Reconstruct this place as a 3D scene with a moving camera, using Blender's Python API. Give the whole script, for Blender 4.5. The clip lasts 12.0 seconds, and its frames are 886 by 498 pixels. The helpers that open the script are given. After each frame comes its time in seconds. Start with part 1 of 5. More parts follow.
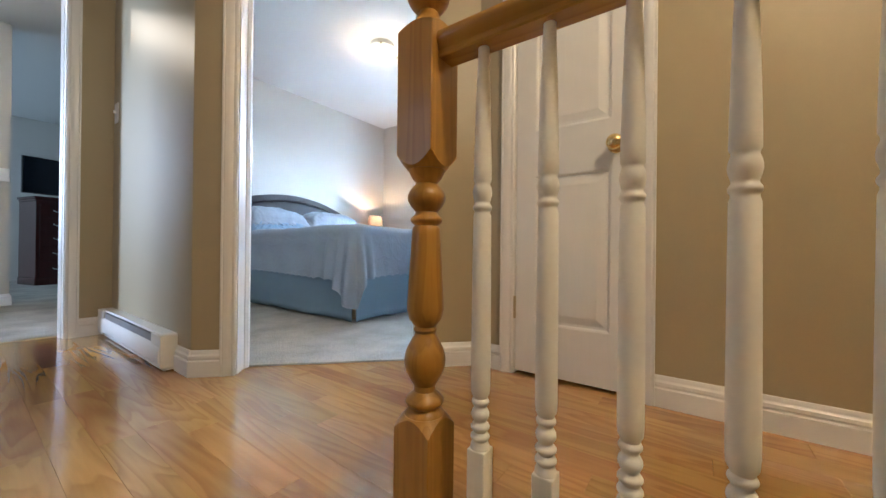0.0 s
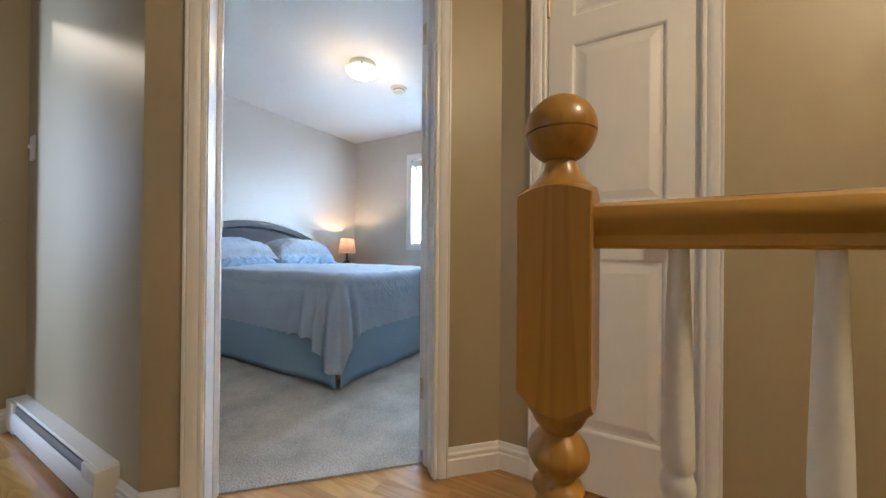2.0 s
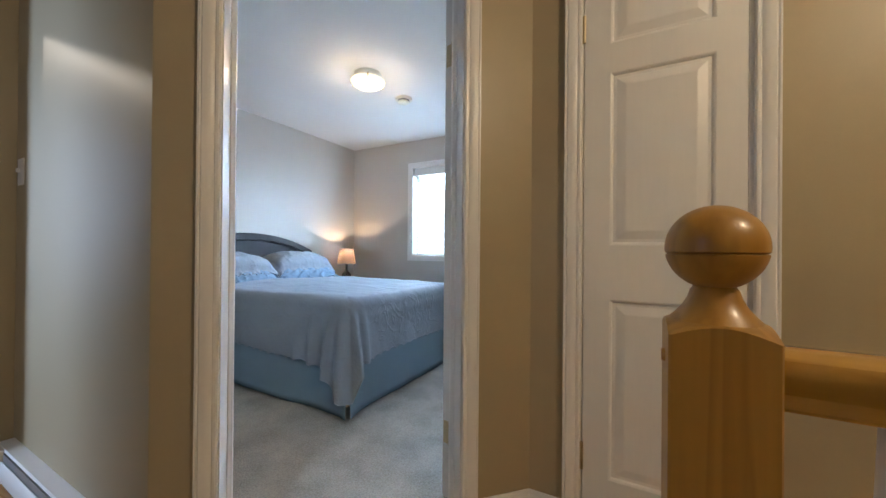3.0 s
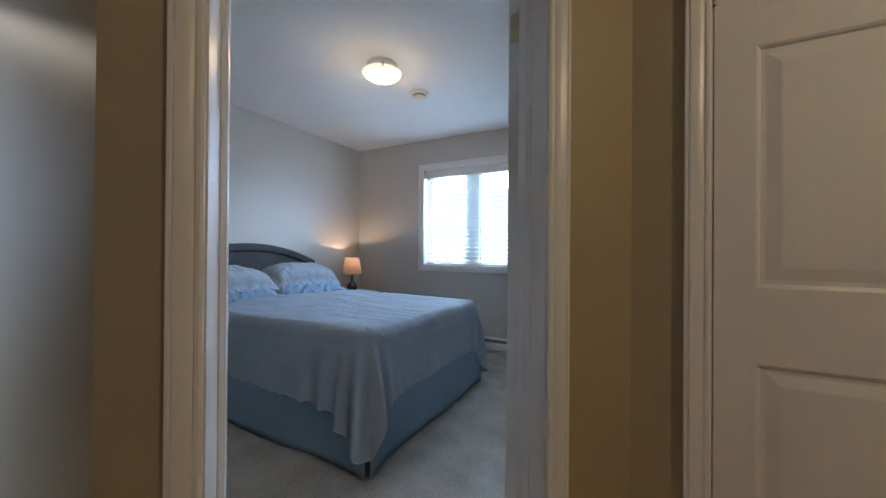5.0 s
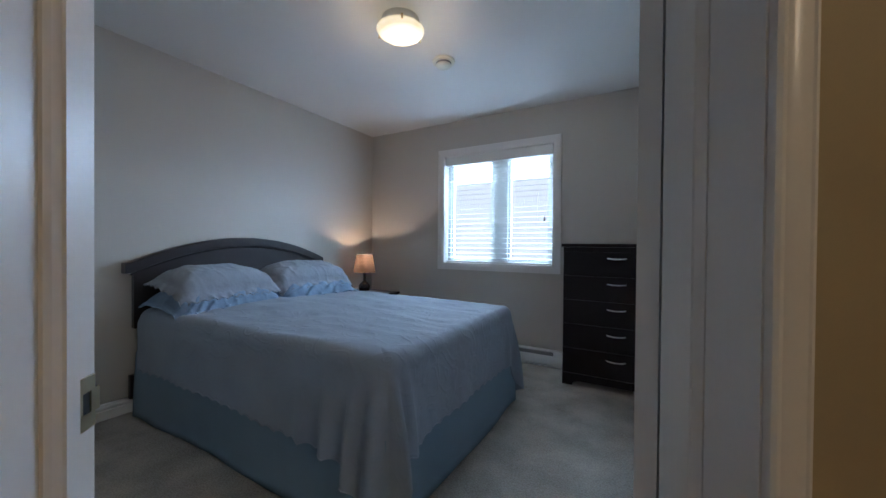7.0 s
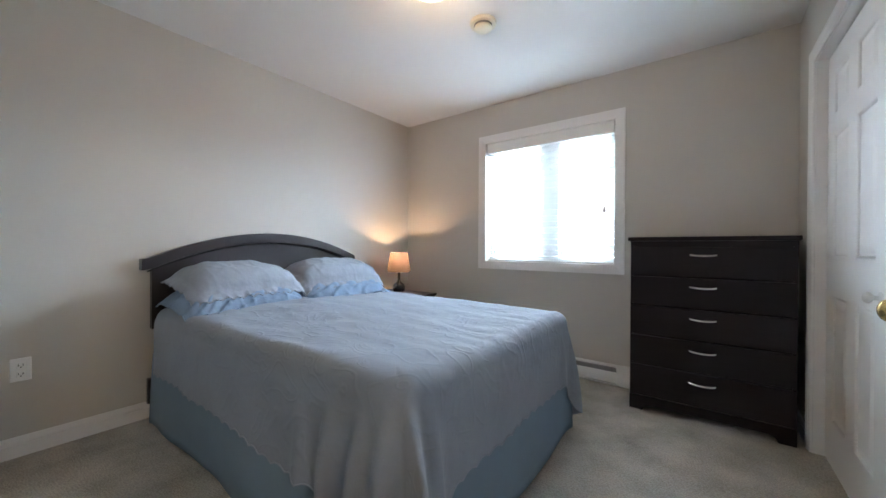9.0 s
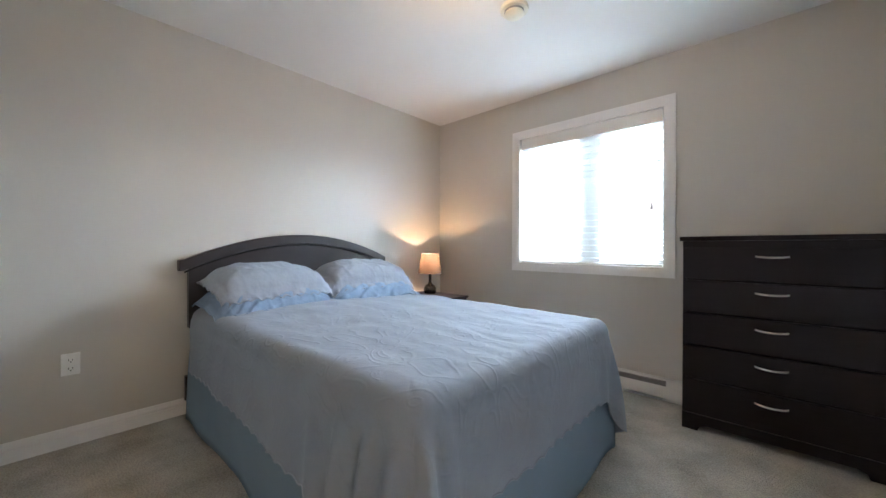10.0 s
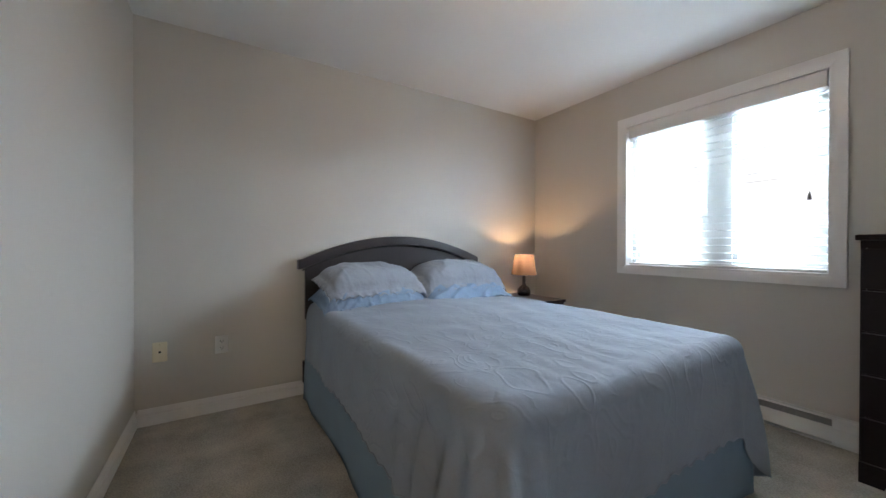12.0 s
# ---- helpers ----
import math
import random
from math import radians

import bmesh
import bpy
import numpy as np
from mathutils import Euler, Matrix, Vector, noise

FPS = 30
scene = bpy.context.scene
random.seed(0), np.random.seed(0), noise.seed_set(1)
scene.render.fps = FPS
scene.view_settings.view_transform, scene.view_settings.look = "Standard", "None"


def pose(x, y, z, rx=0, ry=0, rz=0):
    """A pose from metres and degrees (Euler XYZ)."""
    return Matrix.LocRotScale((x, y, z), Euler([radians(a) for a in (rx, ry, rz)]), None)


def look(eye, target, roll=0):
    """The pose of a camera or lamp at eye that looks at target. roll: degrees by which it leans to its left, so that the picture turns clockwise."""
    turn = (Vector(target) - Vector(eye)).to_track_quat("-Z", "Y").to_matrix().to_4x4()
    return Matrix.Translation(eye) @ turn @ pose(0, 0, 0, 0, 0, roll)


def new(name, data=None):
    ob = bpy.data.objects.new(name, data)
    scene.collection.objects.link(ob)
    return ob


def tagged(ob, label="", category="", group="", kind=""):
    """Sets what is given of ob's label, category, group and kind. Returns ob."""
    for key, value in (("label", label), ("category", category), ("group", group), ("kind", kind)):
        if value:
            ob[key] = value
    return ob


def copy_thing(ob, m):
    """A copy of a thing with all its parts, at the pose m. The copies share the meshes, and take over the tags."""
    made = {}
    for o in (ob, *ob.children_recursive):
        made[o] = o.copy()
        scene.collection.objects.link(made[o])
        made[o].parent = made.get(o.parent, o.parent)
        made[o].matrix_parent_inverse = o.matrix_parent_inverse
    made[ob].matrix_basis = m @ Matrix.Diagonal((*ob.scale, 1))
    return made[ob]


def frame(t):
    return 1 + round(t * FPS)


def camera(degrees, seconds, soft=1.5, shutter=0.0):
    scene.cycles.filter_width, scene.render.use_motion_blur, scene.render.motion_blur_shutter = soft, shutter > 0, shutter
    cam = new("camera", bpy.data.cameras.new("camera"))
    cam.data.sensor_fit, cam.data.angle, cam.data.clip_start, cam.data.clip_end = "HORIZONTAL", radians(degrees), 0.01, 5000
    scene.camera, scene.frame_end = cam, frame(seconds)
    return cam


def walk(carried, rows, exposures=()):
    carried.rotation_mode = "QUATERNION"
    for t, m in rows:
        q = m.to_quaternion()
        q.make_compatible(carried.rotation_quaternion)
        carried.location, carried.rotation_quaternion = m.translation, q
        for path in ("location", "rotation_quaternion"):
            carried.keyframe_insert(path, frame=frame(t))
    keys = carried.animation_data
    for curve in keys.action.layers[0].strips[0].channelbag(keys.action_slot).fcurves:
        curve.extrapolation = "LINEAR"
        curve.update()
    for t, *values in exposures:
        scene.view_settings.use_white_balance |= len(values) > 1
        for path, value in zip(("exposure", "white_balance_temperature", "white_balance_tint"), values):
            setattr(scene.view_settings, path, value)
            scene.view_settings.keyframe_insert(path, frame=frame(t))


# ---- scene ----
cam = camera(103.0, 12.0)

PATH = [
    (0, (0.092, 0.338, 0.526), (-1.077, 1.96, 0.531), 0.6),
    (0.5, (-0.001, 0.34, 0.609), (-1.145, 1.981, 0.617), 0.4),
    (1, (-0.073, 0.355, 0.699), (-1.171, 2.027, 0.707), 0.6),
    (1.5, (-0.152, 0.387, 0.773), (-1.196, 2.093, 0.78), 0.6),
    (2, (-0.231, 0.417, 0.86), (-1.219, 2.156, 0.868), 0.5),
    (2.5, (-0.32, 0.434, 0.922), (-1.279, 2.189, 0.928), 0.5),
    (3, (-0.388, 0.425, 1.0), (-1.337, 2.186, 1.007), 0.5),
    (3.2, (-0.413, 0.432, 1.02), (-1.36, 2.194, 1.026), 0.5),
    (4.8, (-0.696, 0.596, 1.123), (-1.626, 2.367, 1.125), 0.6),
    (5, (-0.732, 0.64, 1.108), (-1.667, 2.408, 1.115), 0.4),
    (5.5, (-0.831, 0.697, 1.109), (-1.761, 2.468, 1.115), 0.4),
    (6, (-0.93, 0.79, 1.112), (-1.858, 2.562, 1.105), 0.5),
    (6.5, (-1.0, 0.878, 1.114), (-1.938, 2.645, 1.101), 0.4),
    (7, (-1.049, 0.988, 1.113), (-2.042, 2.724, 1.094), 0.5),
    (7.2, (-1.061, 1.03, 1.114), (-2.086, 2.747, 1.089), 0.5),
    (8.8, (-1.192, 1.288, 1.065), (-2.362, 2.91, 1.06), 0.2),
    (9, (-1.213, 1.317, 1.066), (-2.411, 2.919, 1.055), 0.3),
    (9.5, (-1.24, 1.373, 1.059), (-2.495, 2.929, 1.05), 0.2),
    (10, (-1.239, 1.434, 1.066), (-2.598, 2.901, 1.06), 0.2),
    (10.5, (-1.239, 1.464, 1.069), (-2.704, 2.825, 1.065), 0.1),
    (11, (-1.235, 1.489, 1.077), (-2.79, 2.746, 1.068), 0.1),
    (11.5, (-1.244, 1.505, 1.069), (-2.874, 2.664, 1.066), 0.1),
    (12, (-1.251, 1.483, 1.078), (-2.953, 2.535, 1.066), 0.1),
]
EXPOSURES = [(0.0, 1.27, 5500, 10), (1.0, 1.17, 5600, 10), (2.0, 0.95, 5600, 10), (3.2, 0.60, 5600, 10), (5.0, -0.07, 5500, 11), (6.0, -0.42, 5400, 11), (7.2, -0.50, 5600, 12),
             (8.8, 0.40, 6350, 14), (9.5, 0.60, 6600, 15), (10.5, 0.66, 6620, 14), (12.0, 0.12, 6650, 15)]
walk(cam, [(t, look(eye, target, roll)) for t, eye, target, roll in PATH], EXPOSURES)

# ---- world, sun, large lights ----
world = bpy.data.worlds.new("world")
scene.world = world
world.use_nodes = True
wn = world.node_tree
sky = wn.nodes.new("ShaderNodeTexSky")
sky.sky_type, sky.sun_disc, sky.sun_elevation, sky.sun_rotation = "NISHITA", False, radians(48), radians(200)
wn.links.new(sky.outputs["Color"], wn.nodes["Background"].inputs["Color"])
wn.nodes["Background"].inputs["Strength"].default_value = 0.12


def lamp(name, kind, energy, color, m, **kw):
    d = bpy.data.lights.new(name, kind)
    d.energy, d.color = energy, color
    for k, v in kw.items():
        if k == "size":
            d.size = v
        elif k == "size_y":
            d.size_y = v
        elif k == "shape":
            d.shape = v
        elif k == "radius":
            d.shadow_soft_size = v
        elif k == "angle":
            d.angle = v
    ob = new(name, d)
    ob.matrix_world = m
    return ob


DAY = (0.64, 0.83, 1.0)
WARM = (1.0, 0.66, 0.34)
lamp("sun", "SUN", 0.8, (1.0, 0.96, 0.9), look((0, -8, 9), (0, 0, 0)), angle=radians(12))
lamp("window_daylight", "AREA", 1980, DAY, pose(-2.37, 5.00, 2.78, -55, 0, 0), shape="RECTANGLE", size=4.0, size_y=1.9)
lamp("master_window_daylight", "AREA", 16, DAY, pose(-6.4, -1.70, 1.5, 90, 0, 0), shape="RECTANGLE", size=1.8, size_y=1.3)
# unseen cool fill added for the balusters and hall wall; no window there
lamp("hall_cool_fill", "AREA", 2.6, (0.88, 0.92, 1.0), pose(-2.05, -1.46, 1.35, 90, 0, 0), shape="RECTANGLE", size=0.9, size_y=1.3)
lamp("hall_ceiling_bulb", "POINT", 34, (1.0, 0.725, 0.42), pose(0.95, 0.60, 2.33), radius=0.07)
lamp("master_ceiling_bulb", "POINT", 6, (1.0, 0.80, 0.58), pose(-3.72, 0.118, 2.385), radius=0.02)
side = lamp("master_side_window_daylight", "AREA", 16, (0.68, 0.80, 1.0), look((-4.50, -1.56, 1.35), (-2.25, 0.905, 1.00)), shape="RECTANGLE", size=0.8, size_y=1.2)
side.data.spread = radians(78)
# added spot by the ceiling bulb, shaping the fading patch on the hall wall
beam = lamp("added_patch_spot", "SPOT", 8, (1.0, 0.82, 0.60), look((-3.72, 0.118, 2.36), (-2.02, 0.905, 1.76)), radius=0.015)
beam.data.spot_size, beam.data.spot_blend = radians(27), 1.0
lamp("bedroom_ceiling_bulb", "POINT", 5.5, (1.0, 0.68, 0.38), pose(-2.313, 2.671, 2.310), radius=0.05)
lamp("bedside_bulb", "POINT", 9, (1.0, 0.63, 0.34), pose(-3.73, 3.933, 0.957), radius=0.012)


# ---- materials ----
def mat(name, color, rough=0.6, metal=0.0, var=0.08, scale=6.0, bump=0.1, bscale=60.0, dist=0.002, coat=0.0, transl=None, spec=0.5,
        stretch=(1, 1, 1)):
    m = bpy.data.materials.new(name)
    m.use_nodes = True
    nt = m.node_tree
    b = nt.nodes["Principled BSDF"]
    L = nt.links.new
    tc = nt.nodes.new("ShaderNodeTexCoord")
    mp = nt.nodes.new("ShaderNodeMapping")
    mp.inputs["Scale"].default_value = stretch
    L(tc.outputs["Object"], mp.inputs["Vector"])
    n1 = nt.nodes.new("ShaderNodeTexNoise")
    n1.inputs["Scale"].default_value, n1.inputs["Detail"].default_value = scale, 5
    L(mp.outputs[0], n1.inputs["Vector"])
    n2 = nt.nodes.new("ShaderNodeTexNoise")
    n2.inputs["Scale"].default_value, n2.inputs["Detail"].default_value = bscale, 4
    L(mp.outputs[0], n2.inputs["Vector"])
    add = nt.nodes.new("ShaderNodeMath")
    add.operation = "ADD"
    L(n1.outputs[0], add.inputs[0])
    L(n2.outputs[0], add.inputs[1])
    mr = nt.nodes.new("ShaderNodeMapRange")
    mr.inputs["From Min"].default_value, mr.inputs["From Max"].default_value = 0.6, 1.4
    mr.inputs["To Min"].default_value, mr.inputs["To Max"].default_value = 1 - var, 1 + var
    L(add.outputs[0], mr.inputs["Value"])
    mul = nt.nodes.new("ShaderNodeVectorMath")
    mul.operation = "SCALE"
    mul.inputs[0].default_value = color
    L(mr.outputs[0], mul.inputs["Scale"])
    L(mul.outputs[0], b.inputs["Base Color"])
    b.inputs["Roughness"].default_value, b.inputs["Metallic"].default_value = rough, metal
    b.inputs["Coat Weight"].default_value, b.inputs["Coat Roughness"].default_value = coat, 0.15
    b.inputs["Specular IOR Level"].default_value = spec
    if bump:
        bp = nt.nodes.new("ShaderNodeBump")
        bp.inputs["Strength"].default_value, bp.inputs["Distance"].default_value = bump, dist
        L(n2.outputs[0], bp.inputs["Height"])
        L(bp.outputs[0], b.inputs["Normal"])
    return m


def glow(name, color, strength):
    m = bpy.data.materials.new(name)
    m.use_nodes = True
    b = m.node_tree.nodes["Principled BSDF"]
    b.inputs["Base Color"].default_value = (0.8, 0.78, 0.72, 1)
    b.inputs["Emission Color"].default_value, b.inputs["Emission Strength"].default_value = (*color, 1), strength
    return m


def wood_mat(name, c1, c2, rough, coat, grain, seed_by_object=True, ringscale=3.0, axis="X", rings=13.0, along=0.09, warp=0.25):
    m = bpy.data.materials.new(name)
    m.use_nodes = True
    nt = m.node_tree
    b = nt.nodes["Principled BSDF"]
    L = nt.links.new
    tc = nt.nodes.new("ShaderNodeTexCoord")
    oi = nt.nodes.new("ShaderNodeObjectInfo")
    cmb = nt.nodes.new("ShaderNodeCombineXYZ")
    k = nt.nodes.new("ShaderNodeMath")
    k.operation, k.inputs[1].default_value = "MULTIPLY", 37.0
    L(oi.outputs["Random"], k.inputs[0])
    for i in range(3):
        L(k.outputs[0], cmb.inputs[i])
    addv = nt.nodes.new("ShaderNodeVectorMath")
    L(tc.outputs["Object"], addv.inputs[0])
    L(cmb.outputs[0], addv.inputs[1])
    mp = nt.nodes.new("ShaderNodeMapping")
    mp.inputs["Scale"].default_value = {"X": (along, 1, 1), "Z": (1, 1, 0.045)}[axis]
    L(addv.outputs[0], mp.inputs["Vector"])
    big = nt.nodes.new("ShaderNodeTexNoise")
    big.inputs["Scale"].default_value, big.inputs["Detail"].default_value, big.inputs["Distortion"].default_value = ringscale, 1.5, warp
    L(mp.outputs[0], big.inputs["Vector"])
    mm = nt.nodes.new("ShaderNodeMath")
    mm.operation, mm.inputs[1].default_value = "MULTIPLY", rings
    L(big.outputs[0], mm.inputs[0])
    fr = nt.nodes.new("ShaderNodeMath")
    fr.operation = "FRACT"
    L(mm.outputs[0], fr.inputs[0])
    fine = nt.nodes.new("ShaderNodeTexNoise")
    fine.inputs["Scale"].default_value, fine.inputs["Detail"].default_value = grain, 6
    mp2 = nt.nodes.new("ShaderNodeMapping")
    mp2.inputs["Scale"].default_value = {"X": (0.06, 1, 1), "Z": (1, 1, 0.05)}[axis]
    L(addv.outputs[0], mp2.inputs["Vector"])
    L(mp2.outputs[0], fine.inputs["Vector"])
    rmp = nt.nodes.new("ShaderNodeValToRGB")
    e = rmp.color_ramp.elements
    e[0].position, e[0].color = 0.0, (0, 0, 0, 1)
    e[1].position, e[1].color = 0.62, (1, 1, 1, 1)
    e.new(0.86).color = (0.95, 0.95, 0.95, 1)
    e.new(1.0).color = (0, 0, 0, 1)
    L(fr.outputs[0], rmp.inputs[0])
    mixf = nt.nodes.new("ShaderNodeMix")
    mixf.inputs[0].default_value = 0.5
    L(rmp.outputs[0], mixf.inputs[2])
    L(fine.outputs[0], mixf.inputs[3])
    col = nt.nodes.new("ShaderNodeMix")
    col.data_type = "RGBA"
    col.inputs[6].default_value, col.inputs[7].default_value = (*c2, 1), (*c1, 1)
    L(mixf.outputs[0], col.inputs[0])
    hsv = nt.nodes.new("ShaderNodeHueSaturation")
    mr = nt.nodes.new("ShaderNodeMapRange")
    mr.inputs["To Min"].default_value, mr.inputs["To Max"].default_value = (0.84, 1.12) if seed_by_object else (1, 1)
    L(oi.outputs["Random"], mr.inputs["Value"])
    L(mr.outputs[0], hsv.inputs["Value"])
    mr3 = nt.nodes.new("ShaderNodeMapRange")
    mr3.inputs["To Min"].default_value, mr3.inputs["To Max"].default_value = (0.491, 0.507) if seed_by_object else (0.5, 0.5)
    k2 = nt.nodes.new("ShaderNodeMath")
    k2.operation = "FRACT"
    L(k.outputs[0], k2.inputs[0])
    L(k2.outputs[0], mr3.inputs["Value"])
    L(mr3.outputs[0], hsv.inputs["Hue"])
    L(col.outputs[2], hsv.inputs["Color"])
    L(hsv.outputs[0], b.inputs["Base Color"])
    b.inputs["Roughness"].default_value = rough
    b.inputs["Coat Weight"].default_value, b.inputs["Coat Roughness"].default_value = coat, 0.12
    bp = nt.nodes.new("ShaderNodeBump")
    bp.inputs["Strength"].default_value, bp.inputs["Distance"].default_value = 0.12, 0.001
    L(mixf.outputs[0], bp.inputs["Height"])
    L(bp.outputs[0], b.inputs["Normal"])
    return m


def quilt_mat():
    m = mat("bedspread_cotton", (0.260, 0.296, 0.342), 0.85, var=0.10, scale=5, bump=0.25, bscale=420, dist=0.002, spec=0.2)
    nt = m.node_tree
    L = nt.links.new
    tc = nt.nodes.new("ShaderNodeTexCoord")
    nz = nt.nodes.new("ShaderNodeTexNoise")
    nz.inputs["Scale"].default_value = 3.0
    L(tc.outputs["Object"], nz.inputs["Vector"])
    mixv = nt.nodes.new("ShaderNodeMix")
    mixv.data_type, mixv.inputs[0].default_value = "VECTOR", 0.32
    L(tc.outputs["Object"], mixv.inputs[4])
    L(nz.outputs["Color"], mixv.inputs[5])
    vo = nt.nodes.new("ShaderNodeTexVoronoi")
    vo.inputs["Scale"].default_value, vo.inputs["Randomness"].default_value = 10.0, 1.0
    L(mixv.outputs[1], vo.inputs["Vector"])
    sn = nt.nodes.new("ShaderNodeMath")
    sn.operation, sn.inputs[1].default_value = "MULTIPLY", 9.0
    L(vo.outputs["Distance"], sn.inputs[0])
    s2 = nt.nodes.new("ShaderNodeMath")
    s2.operation = "SINE"
    L(sn.outputs[0], s2.inputs[0])
    s3 = nt.nodes.new("ShaderNodeMath")
    s3.operation, s3.inputs[1].default_value = "POWER", 14.0
    ab = nt.nodes.new("ShaderNodeMath")
    ab.operation = "ABSOLUTE"
    L(s2.outputs[0], ab.inputs[0])
    L(ab.outputs[0], s3.inputs[0])
    bp = nt.nodes.new("ShaderNodeBump")
    bp.inputs["Strength"].default_value, bp.inputs["Distance"].default_value = 0.20, 0.006
    wv = nt.nodes.new("ShaderNodeTexNoise")
    wv.inputs["Scale"].default_value, wv.inputs["Detail"].default_value, wv.inputs["Distortion"].default_value = 13.0, 2, 0.6
    L(tc.outputs["Object"], wv.inputs["Vector"])
    sm = nt.nodes.new("ShaderNodeMath")
    sm.operation, sm.inputs[1].default_value = "MULTIPLY", 3.2
    L(wv.outputs[0], sm.inputs[0])
    both = nt.nodes.new("ShaderNodeMath")
    both.operation = "ADD"
    L(sm.outputs[0], both.inputs[0])
    L(s3.outputs[0], both.inputs[1])
    L(both.outputs[0], bp.inputs["Height"])
    old = [n for n in nt.nodes if n.type == "BUMP" and n != bp][0]
    L(old.outputs[0], bp.inputs["Normal"])
    L(bp.outputs[0], nt.nodes["Principled BSDF"].inputs["Normal"])
    b = nt.nodes["Principled BSDF"]
    b.inputs["Sheen Weight"].default_value, b.inputs["Sheen Roughness"].default_value = 0.10, 0.35
    b.inputs["Sheen Tint"].default_value = (0.75, 0.85, 1.0, 1)
    return m


HALLW = mat("tan_hall_paint", (0.388, 0.325, 0.205), 0.42, var=0.025, scale=1.5, bump=0.10, bscale=260, dist=0.001)
WALL = mat("greige_wall_paint", (0.565, 0.540, 0.490), 0.50, var=0.025, scale=1.5, bump=0.10, bscale=260, dist=0.001)
CEIL = mat("white_ceiling_paint", (0.78, 0.78, 0.76), 0.9, var=0.02, scale=2, bump=0.2, bscale=220, dist=0.001, spec=0.2)
TRIM = mat("white_trim_paint", (0.80, 0.79, 0.77), 0.30, var=0.02, scale=5, bump=0.05, bscale=160, dist=0.0008)
DOORW = mat("white_door_paint", (0.78, 0.77, 0.75), 0.38, var=0.02, scale=3, bump=0.14, bscale=90, dist=0.0008, stretch=(1, 1, 0.08))
BALW = mat("cream_baluster_paint", (0.86, 0.845, 0.79), 0.35, var=0.03, scale=12, bump=0.05, bscale=120, dist=0.0006)
CARPET = mat("grey_beige_carpet", (0.46, 0.43, 0.375), 0.97, var=0.36, scale=5, bump=1.0, bscale=130, dist=0.012, spec=0.1)
OAKF = wood_mat("oak_floor", (0.555, 0.315, 0.096), (0.36, 0.180, 0.052), 0.16, 0.6, 120, ringscale=9.0, rings=9.0, along=0.13, warp=0.6)
OAKDK = wood_mat("dark_oak_floor", (0.22, 0.10, 0.055), (0.13, 0.05, 0.03), 0.18, 0.6, 90, ringscale=6.5, rings=8.0, along=0.20, warp=0.9)
OAKN = wood_mat("honey_oak", (0.45, 0.238, 0.034), (0.30, 0.145, 0.018), 0.36, 0.2, 190, seed_by_object=False, ringscale=26, axis="Z", rings=5.0)
OAKR = wood_mat("honey_oak_rail", (0.50, 0.285, 0.042), (0.34, 0.168, 0.020), 0.26, 0.4, 110, seed_by_object=False, ringscale=5, axis="X")
ESP = mat("espresso_laminate", (0.0135, 0.009, 0.0112), 0.34, spec=0.20, var=0.18, scale=8, bump=0.08, bscale=90, dist=0.0006, stretch=(0.1, 1, 1))
ESPH = mat("espresso_headboard", (0.026, 0.021, 0.023), 0.34, var=0.12, scale=8, bump=0.06, bscale=90, dist=0.0006, stretch=(1, 0.1, 1))
CHERRY = mat("cherry_veneer", (0.055, 0.011, 0.010), 0.25, var=0.25, scale=9, bump=0.05, bscale=80, dist=0.0006, coat=0.4, stretch=(1, 0.15, 1))
BRASS = mat("polished_brass", (0.86, 0.68, 0.32), 0.26, 1.0, var=0.05, bump=0.03, bscale=80)
HINGE = mat("hinge_brass", (0.60, 0.50, 0.32), 0.34, 1.0, var=0.10, bump=0.05, bscale=80)
NICKEL = mat("brushed_nickel", (0.72, 0.70, 0.67), 0.28, 1.0, var=0.05, bump=0.03, bscale=80)
BLACKC = mat("black_ceramic", (0.010, 0.010, 0.012), 0.10, var=0.1, bump=0.0, coat=0.5)
# near-black for holes, grooves and plank gaps: their shade put into the colour
DARK = mat("dark_void", (0.012, 0.011, 0.010), 0.7, var=0.1, bump=0.05)
HEATW = mat("white_heater_enamel", (0.78, 0.78, 0.76), 0.30, var=0.02, bump=0.02, bscale=60)
FINS = mat("heater_grille_metal", (0.26, 0.26, 0.26), 0.45, 0.6, var=0.15, bump=0.1, bscale=90)
SLATM = mat("white_slat", (0.80, 0.81, 0.80), 0.45, var=0.03, bump=0.0)
_sl = SLATM.node_tree
_st, _sm = _sl.nodes.new("ShaderNodeBsdfTranslucent"), _sl.nodes.new("ShaderNodeMixShader")
_st.inputs["Color"].default_value, _sm.inputs[0].default_value = (0.78, 0.86, 0.85, 1), 0.12
_sl.links.new(_sl.nodes["Principled BSDF"].outputs[0], _sm.inputs[1])
_sl.links.new(_st.outputs[0], _sm.inputs[2])
_sl.links.new(_sm.outputs[0], _sl.nodes["Material Output"].inputs["Surface"])
PLATEW = mat("white_plastic", (0.82, 0.82, 0.80), 0.35, var=0.02, bump=0.0)
PLATEI = mat("ivory_plastic", (0.72, 0.64, 0.46), 0.38, var=0.03, bump=0.0)
SMOKE = mat("aged_white_plastic", (0.74, 0.71, 0.60), 0.42, var=0.04, bump=0.0)
QUILT = quilt_mat()
SKIRT = mat("blue_skirt_cotton", (0.192, 0.262, 0.322), 0.9, var=0.07, scale=4, bump=0.2, bscale=300, dist=0.001, spec=0.15)
SHEET = mat("light_blue_cotton", (0.205, 0.29, 0.405), 0.85, var=0.06, scale=7, bump=0.5, bscale=17, dist=0.016, spec=0.2)
